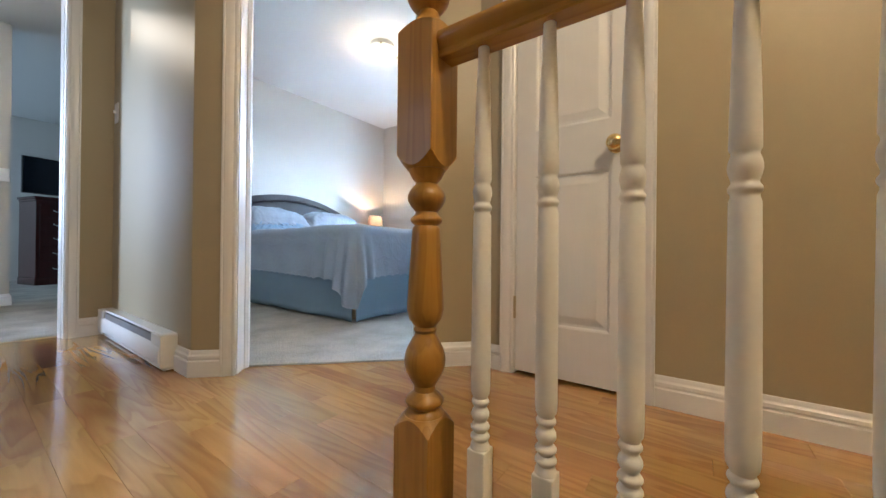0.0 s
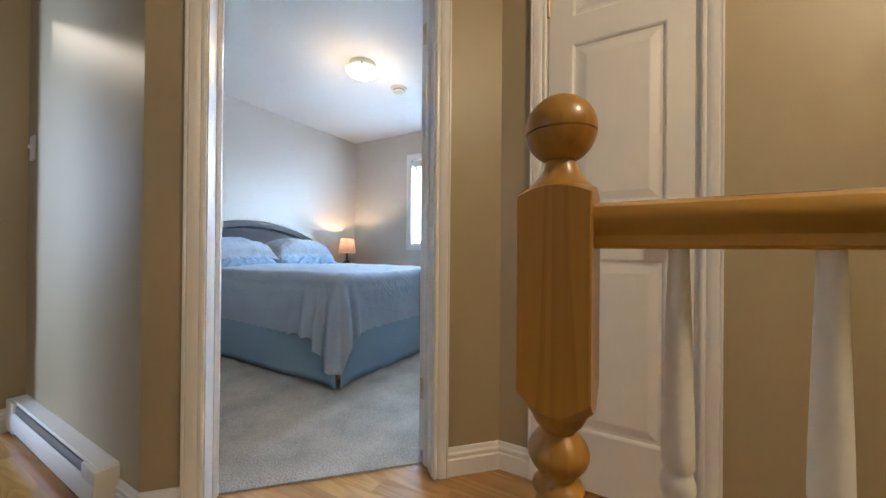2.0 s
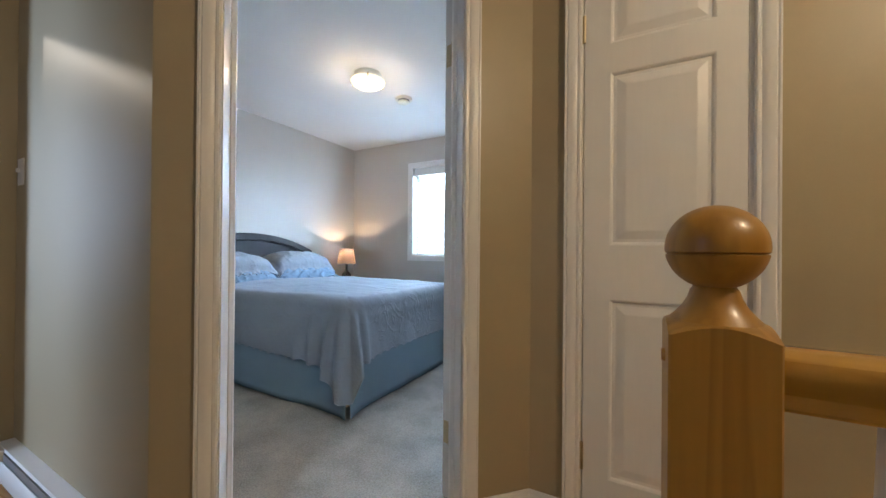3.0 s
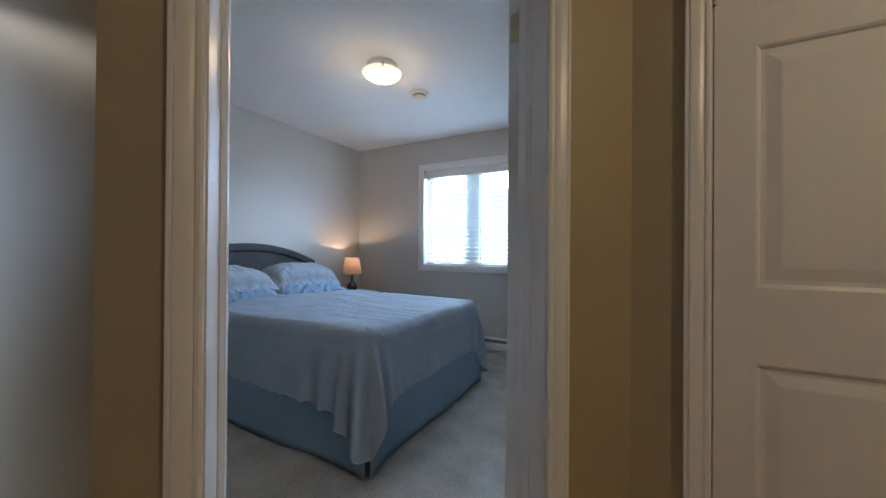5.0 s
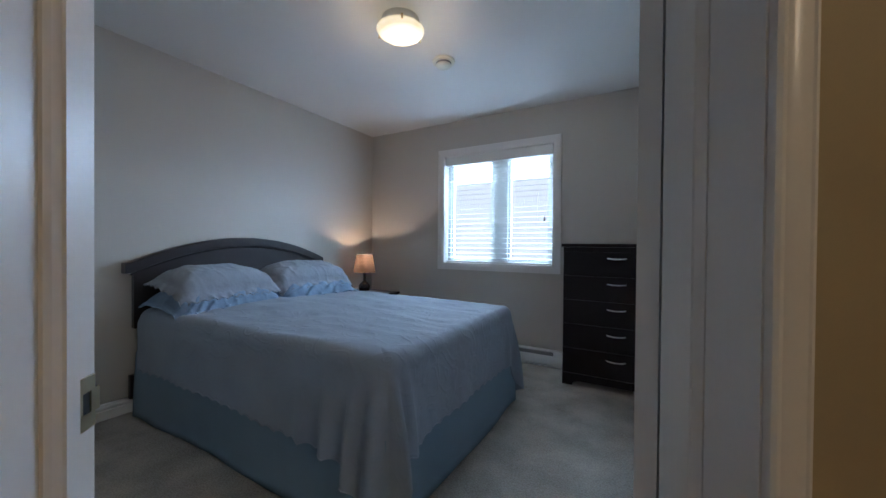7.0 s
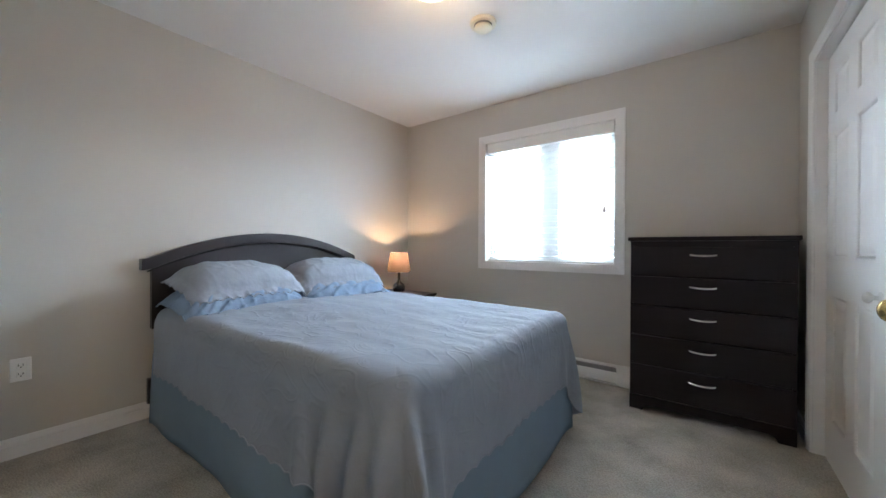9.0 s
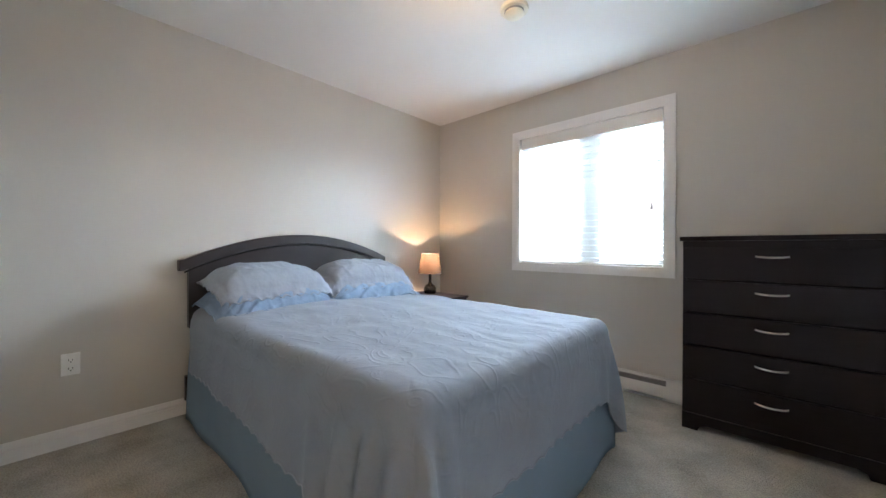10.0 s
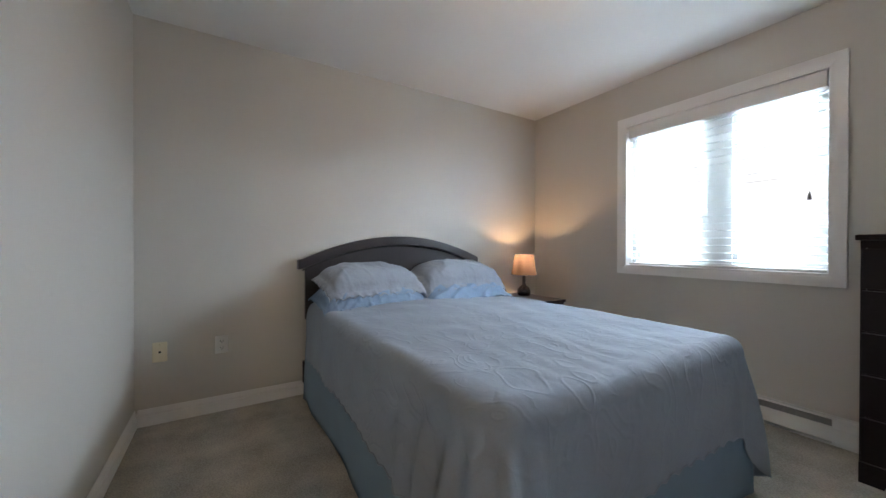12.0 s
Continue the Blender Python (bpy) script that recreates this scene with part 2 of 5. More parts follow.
SHAM = mat("grey_blue_sham", (0.285, 0.320, 0.368), 0.88, var=0.07, scale=9, bump=0.5, bscale=32, dist=0.008, spec=0.2)
BOXSP = mat("mattress_ticking", (0.60, 0.58, 0.54), 0.9, var=0.05, bump=0.1)
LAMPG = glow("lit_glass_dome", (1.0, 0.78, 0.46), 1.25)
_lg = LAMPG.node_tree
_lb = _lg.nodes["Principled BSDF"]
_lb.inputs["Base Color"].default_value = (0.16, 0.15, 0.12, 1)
# frosted glass: bulb's falloff put into the emission, strongest near it, clouded like alabaster
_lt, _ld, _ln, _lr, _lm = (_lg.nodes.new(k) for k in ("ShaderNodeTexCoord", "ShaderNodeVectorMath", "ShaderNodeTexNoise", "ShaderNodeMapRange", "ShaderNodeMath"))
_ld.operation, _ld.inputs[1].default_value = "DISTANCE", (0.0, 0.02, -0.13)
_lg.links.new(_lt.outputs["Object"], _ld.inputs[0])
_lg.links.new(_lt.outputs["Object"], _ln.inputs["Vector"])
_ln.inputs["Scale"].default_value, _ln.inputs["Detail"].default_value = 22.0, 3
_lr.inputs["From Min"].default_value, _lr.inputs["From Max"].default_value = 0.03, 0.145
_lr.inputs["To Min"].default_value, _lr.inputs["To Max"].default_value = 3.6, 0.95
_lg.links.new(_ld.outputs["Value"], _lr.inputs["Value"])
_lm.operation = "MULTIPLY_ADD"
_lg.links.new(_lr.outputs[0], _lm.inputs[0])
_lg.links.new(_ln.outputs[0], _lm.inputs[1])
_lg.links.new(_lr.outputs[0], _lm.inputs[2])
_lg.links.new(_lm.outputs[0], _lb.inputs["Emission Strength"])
TVS = mat("tv_screen_glass", (0.012, 0.018, 0.028), 0.12, var=0.1, bump=0.0)
PINE = mat("bare_pine_leg", (0.38, 0.24, 0.12), 0.6, var=0.12, scale=10, stretch=(1, 1, 0.1))
GROUND = mat("grass_ground", (0.06, 0.09, 0.035), 0.95, var=0.4, scale=1.2, bump=0.6, bscale=20, dist=0.03)

SHADE = bpy.data.materials.new("linen_shade")
SHADE.use_nodes = True
_n = SHADE.node_tree
_n.nodes.remove(_n.nodes["Principled BSDF"])
_d, _t, _m, _w = (_n.nodes.new("ShaderNodeBsdfDiffuse"), _n.nodes.new("ShaderNodeBsdfTranslucent"), _n.nodes.new("ShaderNodeMixShader"),
                  _n.nodes.new("ShaderNodeTexNoise"))
_w.inputs["Scale"].default_value = 220
_r = _n.nodes.new("ShaderNodeMix")
_r.data_type = "RGBA"
_r.inputs[6].default_value, _r.inputs[7].default_value = (0.070, 0.050, 0.044, 1), (0.095, 0.070, 0.062, 1)
_n.links.new(_w.outputs[0], _r.inputs[0])
for _s in (_d, _t):
    _n.links.new(_r.outputs[2], _s.inputs["Color"])
_m.inputs[0].default_value = 0.5
_n.links.new(_d.outputs[0], _m.inputs[1])
_n.links.new(_t.outputs[0], _m.inputs[2])
_n.links.new(_m.outputs[0], _n.nodes["Material Output"].inputs["Surface"])

GLASS = bpy.data.materials.new("window_glass")
GLASS.use_nodes = True
_g = GLASS.node_tree.nodes["Principled BSDF"]
_g.inputs["Transmission Weight"].default_value, _g.inputs["Roughness"].default_value, _g.inputs["IOR"].default_value = 1.0, 0.0, 1.05


# ---- mesh helpers ----
def mesh_of(name, bm, material, smooth=False, bevel=0.0, seg=2):
    if bevel:
        bmesh.ops.remove_doubles(bm, verts=bm.verts, dist=1e-5)
        es = [e for e in bm.edges if e.is_manifold and e.calc_face_angle(0) > 0.6]
        bmesh.ops.bevel(bm, geom=es, offset=bevel, segments=seg, affect="EDGES", profile=0.5)
    bmesh.ops.recalc_face_normals(bm, faces=bm.faces)
    me = bpy.data.meshes.new(name)
    bm.to_mesh(me)
    bm.free()
    me.materials.append(material)
    if smooth:
        me.shade_smooth()
        me.set_sharp_from_angle(angle=radians(38))
    return me


def two_paints(ob, facing):
    """Hall paint on the faces that look any of these ways, bedroom paint on the rest."""
    ob.data.materials.append(HALLW)
    for p in ob.data.polygons:
        if any(p.normal.dot(Vector((*f, 0)).normalized()) > 0.9 for f in facing):
            p.material_index = 1
    return ob


def solid(name, bm, material, label="", category="", kind="structure", **kw):
    return tagged(new(name, mesh_of(name, bm, material, **kw)), label, category, "", kind)


def thing(name, label, category, group="", kind="", m=None):
    ob = tagged(new(name), label, category, group, kind)
    ob.empty_display_size = 0.1
    if m is not None:
        ob.matrix_world = m
    return ob


def squash(bm, k):
    bmesh.ops.scale(bm, vec=(1, 1, k), verts=bm.verts)
    return bm


def part(name, bm, material, parent, label="", m=None, **kw):
    ob = new(name, mesh_of(name, bm, material, **kw))
    ob.parent = parent
    if m is not None:
        ob.matrix_basis = m
    return tagged(ob, label)


def box(bm, x0, x1, y0, y1, z0, z1):
    v = [bm.verts.new(p) for p in itertools_box(x0, x1, y0, y1, z0, z1)]
    for f in ((0, 1, 3, 2), (4, 6, 7, 5), (0, 4, 5, 1), (2, 3, 7, 6), (0, 2, 6, 4), (1, 5, 7, 3)):
        bm.faces.new([v[i] for i in f])
    return bm


def itertools_box(x0, x1, y0, y1, z0, z1):
    return [(x, y, z) for x in (x0, x1) for y in (y0, y1) for z in (z0, z1)]


def boxes(*bs):
    bm = bmesh.new()
    for b in bs:
        box(bm, *b)
    return bm


def prism(bm, pts, z0, z1):
    lo, hi = [bm.verts.new((*p, z0)) for p in pts], [bm.verts.new((*p, z1)) for p in pts]
    n = len(pts)
    bm.faces.new(lo[::-1]), bm.faces.new(hi)
    for i in range(n):
        bm.faces.new((lo[i], lo[(i + 1) % n], hi[(i + 1) % n], hi[i]))
    return bm


def sweep(bm, prof, a, b, u, v, cut_a=0.0, cut_b=0.0):
    """A profile of (along u, along v) pairs drawn from a to b; cuts slide its ends along by u, for mitres."""
    a, b, u, v = Vector(a), Vector(b), Vector(u).normalized(), Vector(v).normalized()
    w = (b - a).normalized()
    ra = [bm.verts.new(a + u * p + v * q + w * (cut_a * p)) for p, q in prof]
    rb = [bm.verts.new(b + u * p + v * q + w * (cut_b * p)) for p, q in prof]
    n = len(prof)
    for i in range(n):
        bm.faces.new((ra[i], ra[(i + 1) % n], rb[(i + 1) % n], rb[i]))
    bm.faces.new(ra[::-1]), bm.faces.new(rb)
    return bm


def lathe(bm, prof, seg=28, c=(0, 0), cap=True):
    rings = []
    for r, z in prof:
        if r < 1e-6:
            rings.append([bm.verts.new((c[0], c[1], z))])
        else:
            rings.append([bm.verts.new((c[0] + r * math.cos(2 * math.pi * i / seg), c[1] + r * math.sin(2 * math.pi * i / seg), z)) for i in range(seg)])
    for A, B in zip(rings, rings[1:]):
        if len(A) == 1 and len(B) == 1:
            continue
        for i in range(seg):
            j = (i + 1) % seg
            if len(A) == 1:
                bm.faces.new((A[0], B[i], B[j]))
            elif len(B) == 1:
                bm.faces.new((A[i], A[j], B[0]))
            else:
                bm.faces.new((A[i], A[j], B[j], B[i]))
    for R, flip in ((rings[0], True), (rings[-1], False)):
        if len(R) > 1 and cap:
            bm.faces.new(R[::-1] if flip else R)
    return bm


def bead(z0, z1, r0, bulge, n=6):
    """Points of a rounded turning from z0 to z1."""
    return [(r0 + bulge * math.sin(math.pi * i / n), z0 + (z1 - z0) * i / n) for i in range(n + 1)]


# ---- plan ----
Z = 2.44
XW, XE, YN, YS = -3.97, -0.765, 4.33, 1.025
YH, YC, XM = 0.905, 1.755, -2.81
N0, N1 = 1.755, 1.893
DL, DR = -0.315, 0.465
R2 = math.sqrt(0.5)


def dg(n, d):
    """A point by its depth n through the slanting wall and its way d along it."""
    return (R2 * (d - n), R2 * (d + n))


def walls():
    bm = bmesh.new()
    prism(bm, [(XW - 0.15, YS), (XW, YS), (XW, YN), (XW - 0.15, YN)], -0.02, Z)
    solid("wall_west", bm, WALL, "greige painted bedroom wall behind the bed")
    x0, x1, z0, z1 = -2.955, -1.780, 0.922, 2.082
    bm = boxes((XW - 0.15, x0, YN, YN + 0.15, -0.02, Z), (x1, 0.1, YN, YN + 0.15, -0.02, Z), (x0, x1, YN, YN + 0.15, -0.02, z0), (x0, x1, YN, YN + 0.15, z1, Z))
    solid("wall_north", bm, WALL, "greige painted bedroom wall with the window")
    bm = boxes((XE, XE + 0.1, 3.945, YN, -0.02, Z), (XE, XE + 0.1, 2.385, 3.945, 2.05, Z), (XE, XE + 0.1, 1.912, 2.385, -0.02, Z))
    solid("wall_east", bm, WALL, "greige painted bedroom wall with closet doors")
    bm = bmesh.new()
    prism(bm, [(XM, YH), (-1.577, YH), (-1.652, YS), (XW - 0.15, YS), (XW - 0.15, YH)], -0.02, Z)
    two_paints(solid("wall_south", bm, WALL, "painted wall between hall and bedroom, tan on the hall side"), [(0, -1)])
    bm = bmesh.new()
    prism(bm, [(-1.577, YH), dg(N0, DL), dg(N1, DL), (-1.652, YS)], -0.02, Z)
    prism(bm, [dg(N0, DR), (-0.727, YC), (XE, 1.912), dg(N1, DR)], -0.02, Z)
    prism(bm, [dg(N0, DL), dg(N0, DR), dg(N1, DR), dg(N1, DL)], 2.05, Z)
    two_paints(solid("wall_diagonal", bm, WALL, "slanting wall with the bedroom doorway, tan on the hall side"), [(1, -1)])
    bm = bmesh.new()
    prism(bm, [(-0.727, YC), (-0.560, YC), (-0.560, YC + 0.1), (-0.765, 1.912)], -0.02, Z)
    box(bm, -0.560, -0.075, YC, YC + 0.1, 2.045, Z)
    box(bm, -0.075, 2.6, YC, YC + 0.1, -0.02, Z)
    solid("wall_closet", bm, HALLW, "tan painted hall wall with the narrow closet door")
    # unseen backing added so no light leaks in behind the closet doors
    bm = boxes((0.0, 0.1, 1.86, YN, -0.02, Z), (-0.66, 0.0, 2.30, 2.36, -0.02, Z))
    solid("wall_closet_light_block", bm, WALL, "unseen greige closet walls added to block light")
    bm = boxes((XM - 0.12, XM, 0.715, YH, -0.02, Z), (XM - 0.12, XM, -0.075, 0.715, 2.05, Z), (XM - 0.12, XM, -1.5, -0.075, -0.02, Z))
    two_paints(solid("wall_master", bm, WALL, "painted hall wall with the doorway to the second bedroom"), [(1, 0)])
    bm = boxes((XM - 0.12, -0.25, -1.62, -1.5, -0.02, Z), (-0.31, -0.19, -1.5, -0.10, -2.7, Z), (-0.19, 2.6, -0.22, -0.10, -2.7, Z), (2.6, 2.7, -0.22, 1.86, -2.7, Z))
    solid("wall_hall_south", bm, HALLW, "tan painted stairwell and hall walls")
    bm = boxes((-4.85, -4.75, -1.8, 0.62, -0.02, Z), (-8.2, -8.1, -1.8, 3.0, -0.02, Z), (-8.1, XW - 0.15, 2.9, 3.0, -0.02, Z),
               (-8.1, XM - 0.12, -1.9, -1.8, -0.02, Z), (XW - 0.15, XW - 0.05, YS, 2.9, -0.02, Z - 0.01))
    solid("wall_master_room", bm, WALL, "greige painted walls of the second bedroom")
    solid("ceiling", boxes((XW - 0.15, 0.1, YS, YN + 0.15, Z, Z + 0.1), (XM, 2.7, -1.62, YS, Z, Z + 0.1), (-0.7, 2.7, YS, 1.86, Z + 0.002, Z + 0.1),
                           (-8.2, XM, -1.9, YS, Z, Z + 0.1), (-8.2, XW - 0.15, YS, 3.0, Z, Z + 0.1)), CEIL, "flat white painted ceiling")
    sky_far = bpy.data.materials.new("overcast_sky")
    sky_far.use_nodes = True
    sb = sky_far.node_tree.nodes["Principled BSDF"]
    sb.inputs["Base Color"].default_value = (0, 0, 0, 1)
    sb.inputs["Emission Color"].default_value, sb.inputs["Emission Strength"].default_value = (0.95, 0.98, 1.0, 1), 1.5
    solid("backdrop", boxes((-60, 60, 60, 61, -3.0, 60)), sky_far, "bright overcast sky", "")
    solid("ground", boxes((-60, 60, 4.6, 60, -3.1, -3.0)), GROUND, "grass lawn outside", "")


walls()


def floors():
    bm = boxes((XM - 0.12, -0.31, -1.5, YH, -0.26, -0.022))
    prism(bm, [(-1.7, YH), (-0.31, YH), (-0.31, 1.87), (-0.62, 1.87), dg(1.853, 0.7), dg(1.853, -0.55)], -0.26, -0.022)
    box(bm, -0.31, 2.6, 0.80, 1.87, -0.26, -0.022)
    solid("floor_hall", bm, DARK, "wooden subfloor of the hall")
    bm = bmesh.new()
    prism(bm, [dg(1.853, -0.56), dg(1.853, 0.74), (XE, 1.93), (0.0, 1.93), (0.0, YN), (XW, YN), (XW, YS)], -0.26, 0.006)
    solid("carpet", bm, CARPET, "worn grey beige cut pile carpet of the bedroom")
    solid("carpet_master", boxes((-8.1, XM - 0.115, -1.8, YS, -0.26, 0.006), (-8.1, XW - 0.15, YS, 2.9, -0.26, 0.006)), CARPET, "grey beige cut pile carpet of the second bedroom")


floors()

CASE = [(0, 0), (0, 0.009), (0.006, 0.013), (0.014, 0.013), (0.018, 0.010), (0.024, 0.015), (0.040, 0.018), (0.054, 0.019), (0.058, 0.015), (0.062, 0.019), (0.068, 0.019), (0.068, 0)]
CASE = [(a * 0.84, b) for a, b in CASE]
BASE = [(0, 0), (0, 0.015), (0.062, 0.015), (0.066, 0.0095), (0.070, 0.0095), (0.074, 0.0130), (0.084, 0.0125), (0.089, 0.0075), (0.093, 0.006), (0.102, 0.006), (0.106, 0.003), (0.106, 0)]


def baseboards():
    up = (0, 0, 1)
    z = 0.0

    def run(name, a, b, nrm, z=z):
        bm = bmesh.new()
        d = (Vector((*b, 0)) - Vector((*a, 0))).normalized()
        sweep(bm, BASE, (*a, z), (*b, z), up, (*nrm, 0))
        solid(name, bm, TRIM, "white painted moulded baseboard", smooth=True)

    run("baseboard", (XW, YS + 0.015), (XW, YN), (1, 0))
    run("baseboard", (XW, YS), (-1.650, YS), (0, 1))
    run("baseboard", (XW, YN), (-2.98, YN), (0, -1))
    run("baseboard", (-0.80, YN - 0.002), (-1.60, YN - 0.002), (0, -1))
    run("baseboard", (XE, 3.993), (XE, YN - 0.02), (-1, 0))
    run("baseboard", (XE, 1.93), (XE, 2.337), (-1, 0))
    run("baseboard", (-1.715, YH), (-1.571, YH), (0, -1))
    q = (R2, -R2)
    run("baseboard", dg(N0, -0.481), dg(N0, DL - 0.048), q)
    run("baseboard", dg(N0, DR + 0.048), dg(N0, 0.721), q)
    run("baseboard", (-0.735, YC), (-0.6065, YC), (0, -1))
    run("baseboard", (-0.022, YC), (2.6, YC), (0, -1))
    run("baseboard", (XM, YH), (XM, 0.763), (1, 0))
    run("baseboard", (XM, -0.123), (XM, -1.5), (1, 0))
    run("baseboard", (-4.75, 0.62), (-4.75, -1.8), (1, 0))
    run("baseboard", (-4.85, 0.62), (-4.735, 0.62), (0, 1))


baseboards()


def casing(name, a, b, nrm, top, label="white painted moulded door casing"):
    """Casing round an opening from a to b on a wall's face, its outside at the far side."""
    A, B, n = Vector((*a, 0)), Vector((*b, 0)), Vector((*nrm, 0))
    d = (B - A).normalized()
    t = thing(name, label, "door casing", kind="structure")
    up = Vector((0, 0, top))
    part("side_casing", sweep(bmesh.new(), CASE, A, A + up, -d, n, 0, 1), TRIM, t, smooth=True)
    part("side_casing", sweep(bmesh.new(), CASE, B, B + up, d, n, 0, 1), TRIM, t, smooth=True)
    part("head_casing", sweep(bmesh.new(), CASE, A + up, B + up, (0, 0, 1), n, -1, 1), TRIM, t, smooth=True)


def jamb(name, a, b, nrm, depth, top, stop=None):
    """Lining of an opening: boards on both sides and the head, with a door stop."""
    A, B, n = Vector((*a, 0)), Vector((*b, 0)), Vector((*nrm, 0))
    d = (B - A).normalized()
    k = 0.0145
    t = thing(name, "white painted door lining with a stop", "door lining", kind="structure")
    rect = [(0, 0.0005), (k, 0.0005), (k, depth - 0.0005), (0, depth - 0.0005)]
    up = Vector((0, 0, top))
    over = Vector((0, 0, k))
    part("side_jamb", sweep(bmesh.new(), rect, A, A + up + over, -d, n), TRIM, t)
    part("side_jamb", sweep(bmesh.new(), rect, B, B + up + over, d, n), TRIM, t)
    part("head_jamb", sweep(bmesh.new(), rect, A + up, B + up, (0, 0, 1), n), TRIM, t)
    if stop:
        s0, s1 = stop
        r2 = [(0, s0), (0.003, s0), (0.006, s0 + 0.005), (0.009, s0 + 0.012), (0.011, s0 + 0.014), (0.011, s1 - 0.001), (0.010, s1), (0, s1)]
        part("door_stop", sweep(bmesh.new(), r2, A, A + up, d, n), TRIM, t)
        part("door_stop", sweep(bmesh.new(), r2, B, B + up, -d, n), TRIM, t)
        part("door_stop", sweep(bmesh.new(), r2, A + up, B + up, (0, 0, -1), n), TRIM, t)


OL, OR_ = -0.300, 0.450
DTOP = 2.035
q = (R2, -R2)
casing("casing", dg(N0, OL - 0.004), dg(N0, OR_ + 0.004), q, DTOP + 0.004)
casing("casing", dg(N1, OR_ + 0.004), dg(N1, OL - 0.004), (-R2, R2), DTOP + 0.004)
jamb("door_lining", dg(N0, OL), dg(N0, OR_), (-R2, R2), N1 - N0, DTOP, (0.070, 0.102))
casing("casing", (-0.549, YC), (-0.080, YC), (0, -1), DTOP + 0.002)
jamb("door_lining", (-0.545, YC), (-0.090, YC), (0, 1), 0.1, DTOP - 0.005, (0.038, 0.07))
casing("casing", (XM, 0.704), (XM, -0.064), (1, 0), DTOP + 0.004)
jamb("door_lining", (XM, 0.70), (XM, -0.06), (-1, 0), 0.12, DTOP, (0.05, 0.085))
casing("casing", (XE, 3.934), (XE, 2.396), (-1, 0), DTOP + 0.004, "white painted moulded closet casing")
jamb("door_lining", (XE, 3.93), (XE, 2.40), (1, 0), 0.1, DTOP, None)


# ---- doors ----
def door_leaf(bm, w, h, t, cols, rows):
    """A moulded panel door; x 0..w, y 0..t, z 0..h, panels on both faces."""
    xs = sorted({0, w} | {c for p in cols for c in p})
    zs = sorted({0, h} | {c for p in rows for c in p})
    for side in (0, 1):
        y, s = (0.0, 1) if side == 0 else (t, -1)
        for x0, x1 in zip(xs, xs[1:]):
            for z0, z1 in zip(zs, zs[1:]):
                def ring(i, dp):
                    return [bm.verts.new(p) for p in ((x0 + i, y + s * dp, z0 + i), (x1 - i, y + s * dp, z0 + i), (x1 - i, y + s * dp, z1 - i), (x0 + i, y + s * dp, z1 - i))]
                r = ring(0, 0)
                if (x0, x1) in cols and (z0, z1) in rows:
                    for i, dp in ((0.006, 0.003), (0.010, 0.0085), (0.020, 0.0085), (0.046, 0.002), (0.050, 0.0015)):
                        nx = ring(i, dp)
                        for k in range(4):
                            bm.faces.new((r[k], r[(k + 1) % 4], nx[(k + 1) % 4], nx[k]))
                        r = nx
                bm.faces.new(r)
    for a, b in (((0, 0), (w, 0)), ((w, 0), (w, h)), ((w, h), (0, h)), ((0, h), (0, 0))):
        bm.faces.new([bm.verts.new(p) for p in ((a[0], 0, a[1]), (b[0], 0, b[1]), (b[0], t, b[1]), (a[0], t, a[1]))])
    bmesh.ops.remove_doubles(bm, verts=bm.verts, dist=1e-5)
    return bm


def knob(parent, x, y, z, out, s=1.0, metal=None):
    """A round brass knob with its rose; out: -1 or 1 along the leaf's y."""
    ball = [(0.0285 * math.cos(radians(k)), 0.046 + 0.020 * math.sin(radians(k))) for k in range(-64, 90, 11)]
    bm = lathe(bmesh.new(), [(0, 0), (0.031, 0), (0.031, 0.003), (0.029, 0.006), (0.024, 0.0085), (0.014, 0.010), (0.0115, 0.014), (0.0112, 0.026)] + ball + [(0, 0.066)], 32)
    if s != 1:
        bmesh.ops.scale(bm, vec=(s, s, s), verts=bm.verts)
    part("knob", bm, metal or BRASS, parent, "small nickel door knob" if metal else "polished brass door knob", pose(x, y, z, 90 if out < 0 else -90, 0, 0), smooth=True)


def hinge(parent, m, both=False):
    bm = bmesh.new()
    lathe(bm, [(0.0, -0.047), (0.0055, -0.047), (0.0055, 0.047), (0.0, 0.047)], 10)
    box(bm, -0.030, 0.0, -0.001, 0.001, -0.044, 0.044)
    if both:
        c_, s_ = math.cos(radians(-35)), math.sin(radians(-35))
        a_, b_ = Vector((0.004 * c_, 0.004 * s_)), Vector((0.028 * c_, 0.028 * s_))
        o_ = Vector((s_, -c_)) * 0.0012
        prism(bm, [tuple(a_ + o_), tuple(b_ + o_), tuple(b_ - o_), tuple(a_ - o_)], -0.044, 0.044)
    for z in (-0.030, 0.0, 0.030):
        box(bm, -0.022, -0.016, -0.002, 0.002, z - 0.003, z + 0.003)
    part("hinge", bm, HINGE, parent, "dull brass butt hinge", m)


def open_door():
    w, t = 0.748, 0.035
    cols = [(0.105, 0.322), (0.426, 0.643)]
    rows = [(0.215, 0.825), (1.015, 1.605), (1.705, 1.905)]
    m = pose(-1.027, 1.676, 0.012) @ pose(0, 0, 0, 0, 0, 76.5)
    d = thing("door_1", "white six panel bedroom door standing wide open with a brass knob", "door", "", "structure", m)
    part("leaf", door_leaf(bmesh.new(), w, 2.018, t, cols, rows), DOORW, d)
    knob(d, w - 0.054, t, 0.937, 1, 0.76)
    knob(d, w - 0.056, 0, 0.935, -1)
    bm = boxes((w - 0.0005, w + 0.0015, 0.006, 0.029, 0.905, 0.965))
    part("latch_plate", bm, BRASS, d, "brass latch plate")
    for z in (0.262, 1.768):
        hinge(d, pose(-0.003, -0.003, z, 0, 0, -90), True)


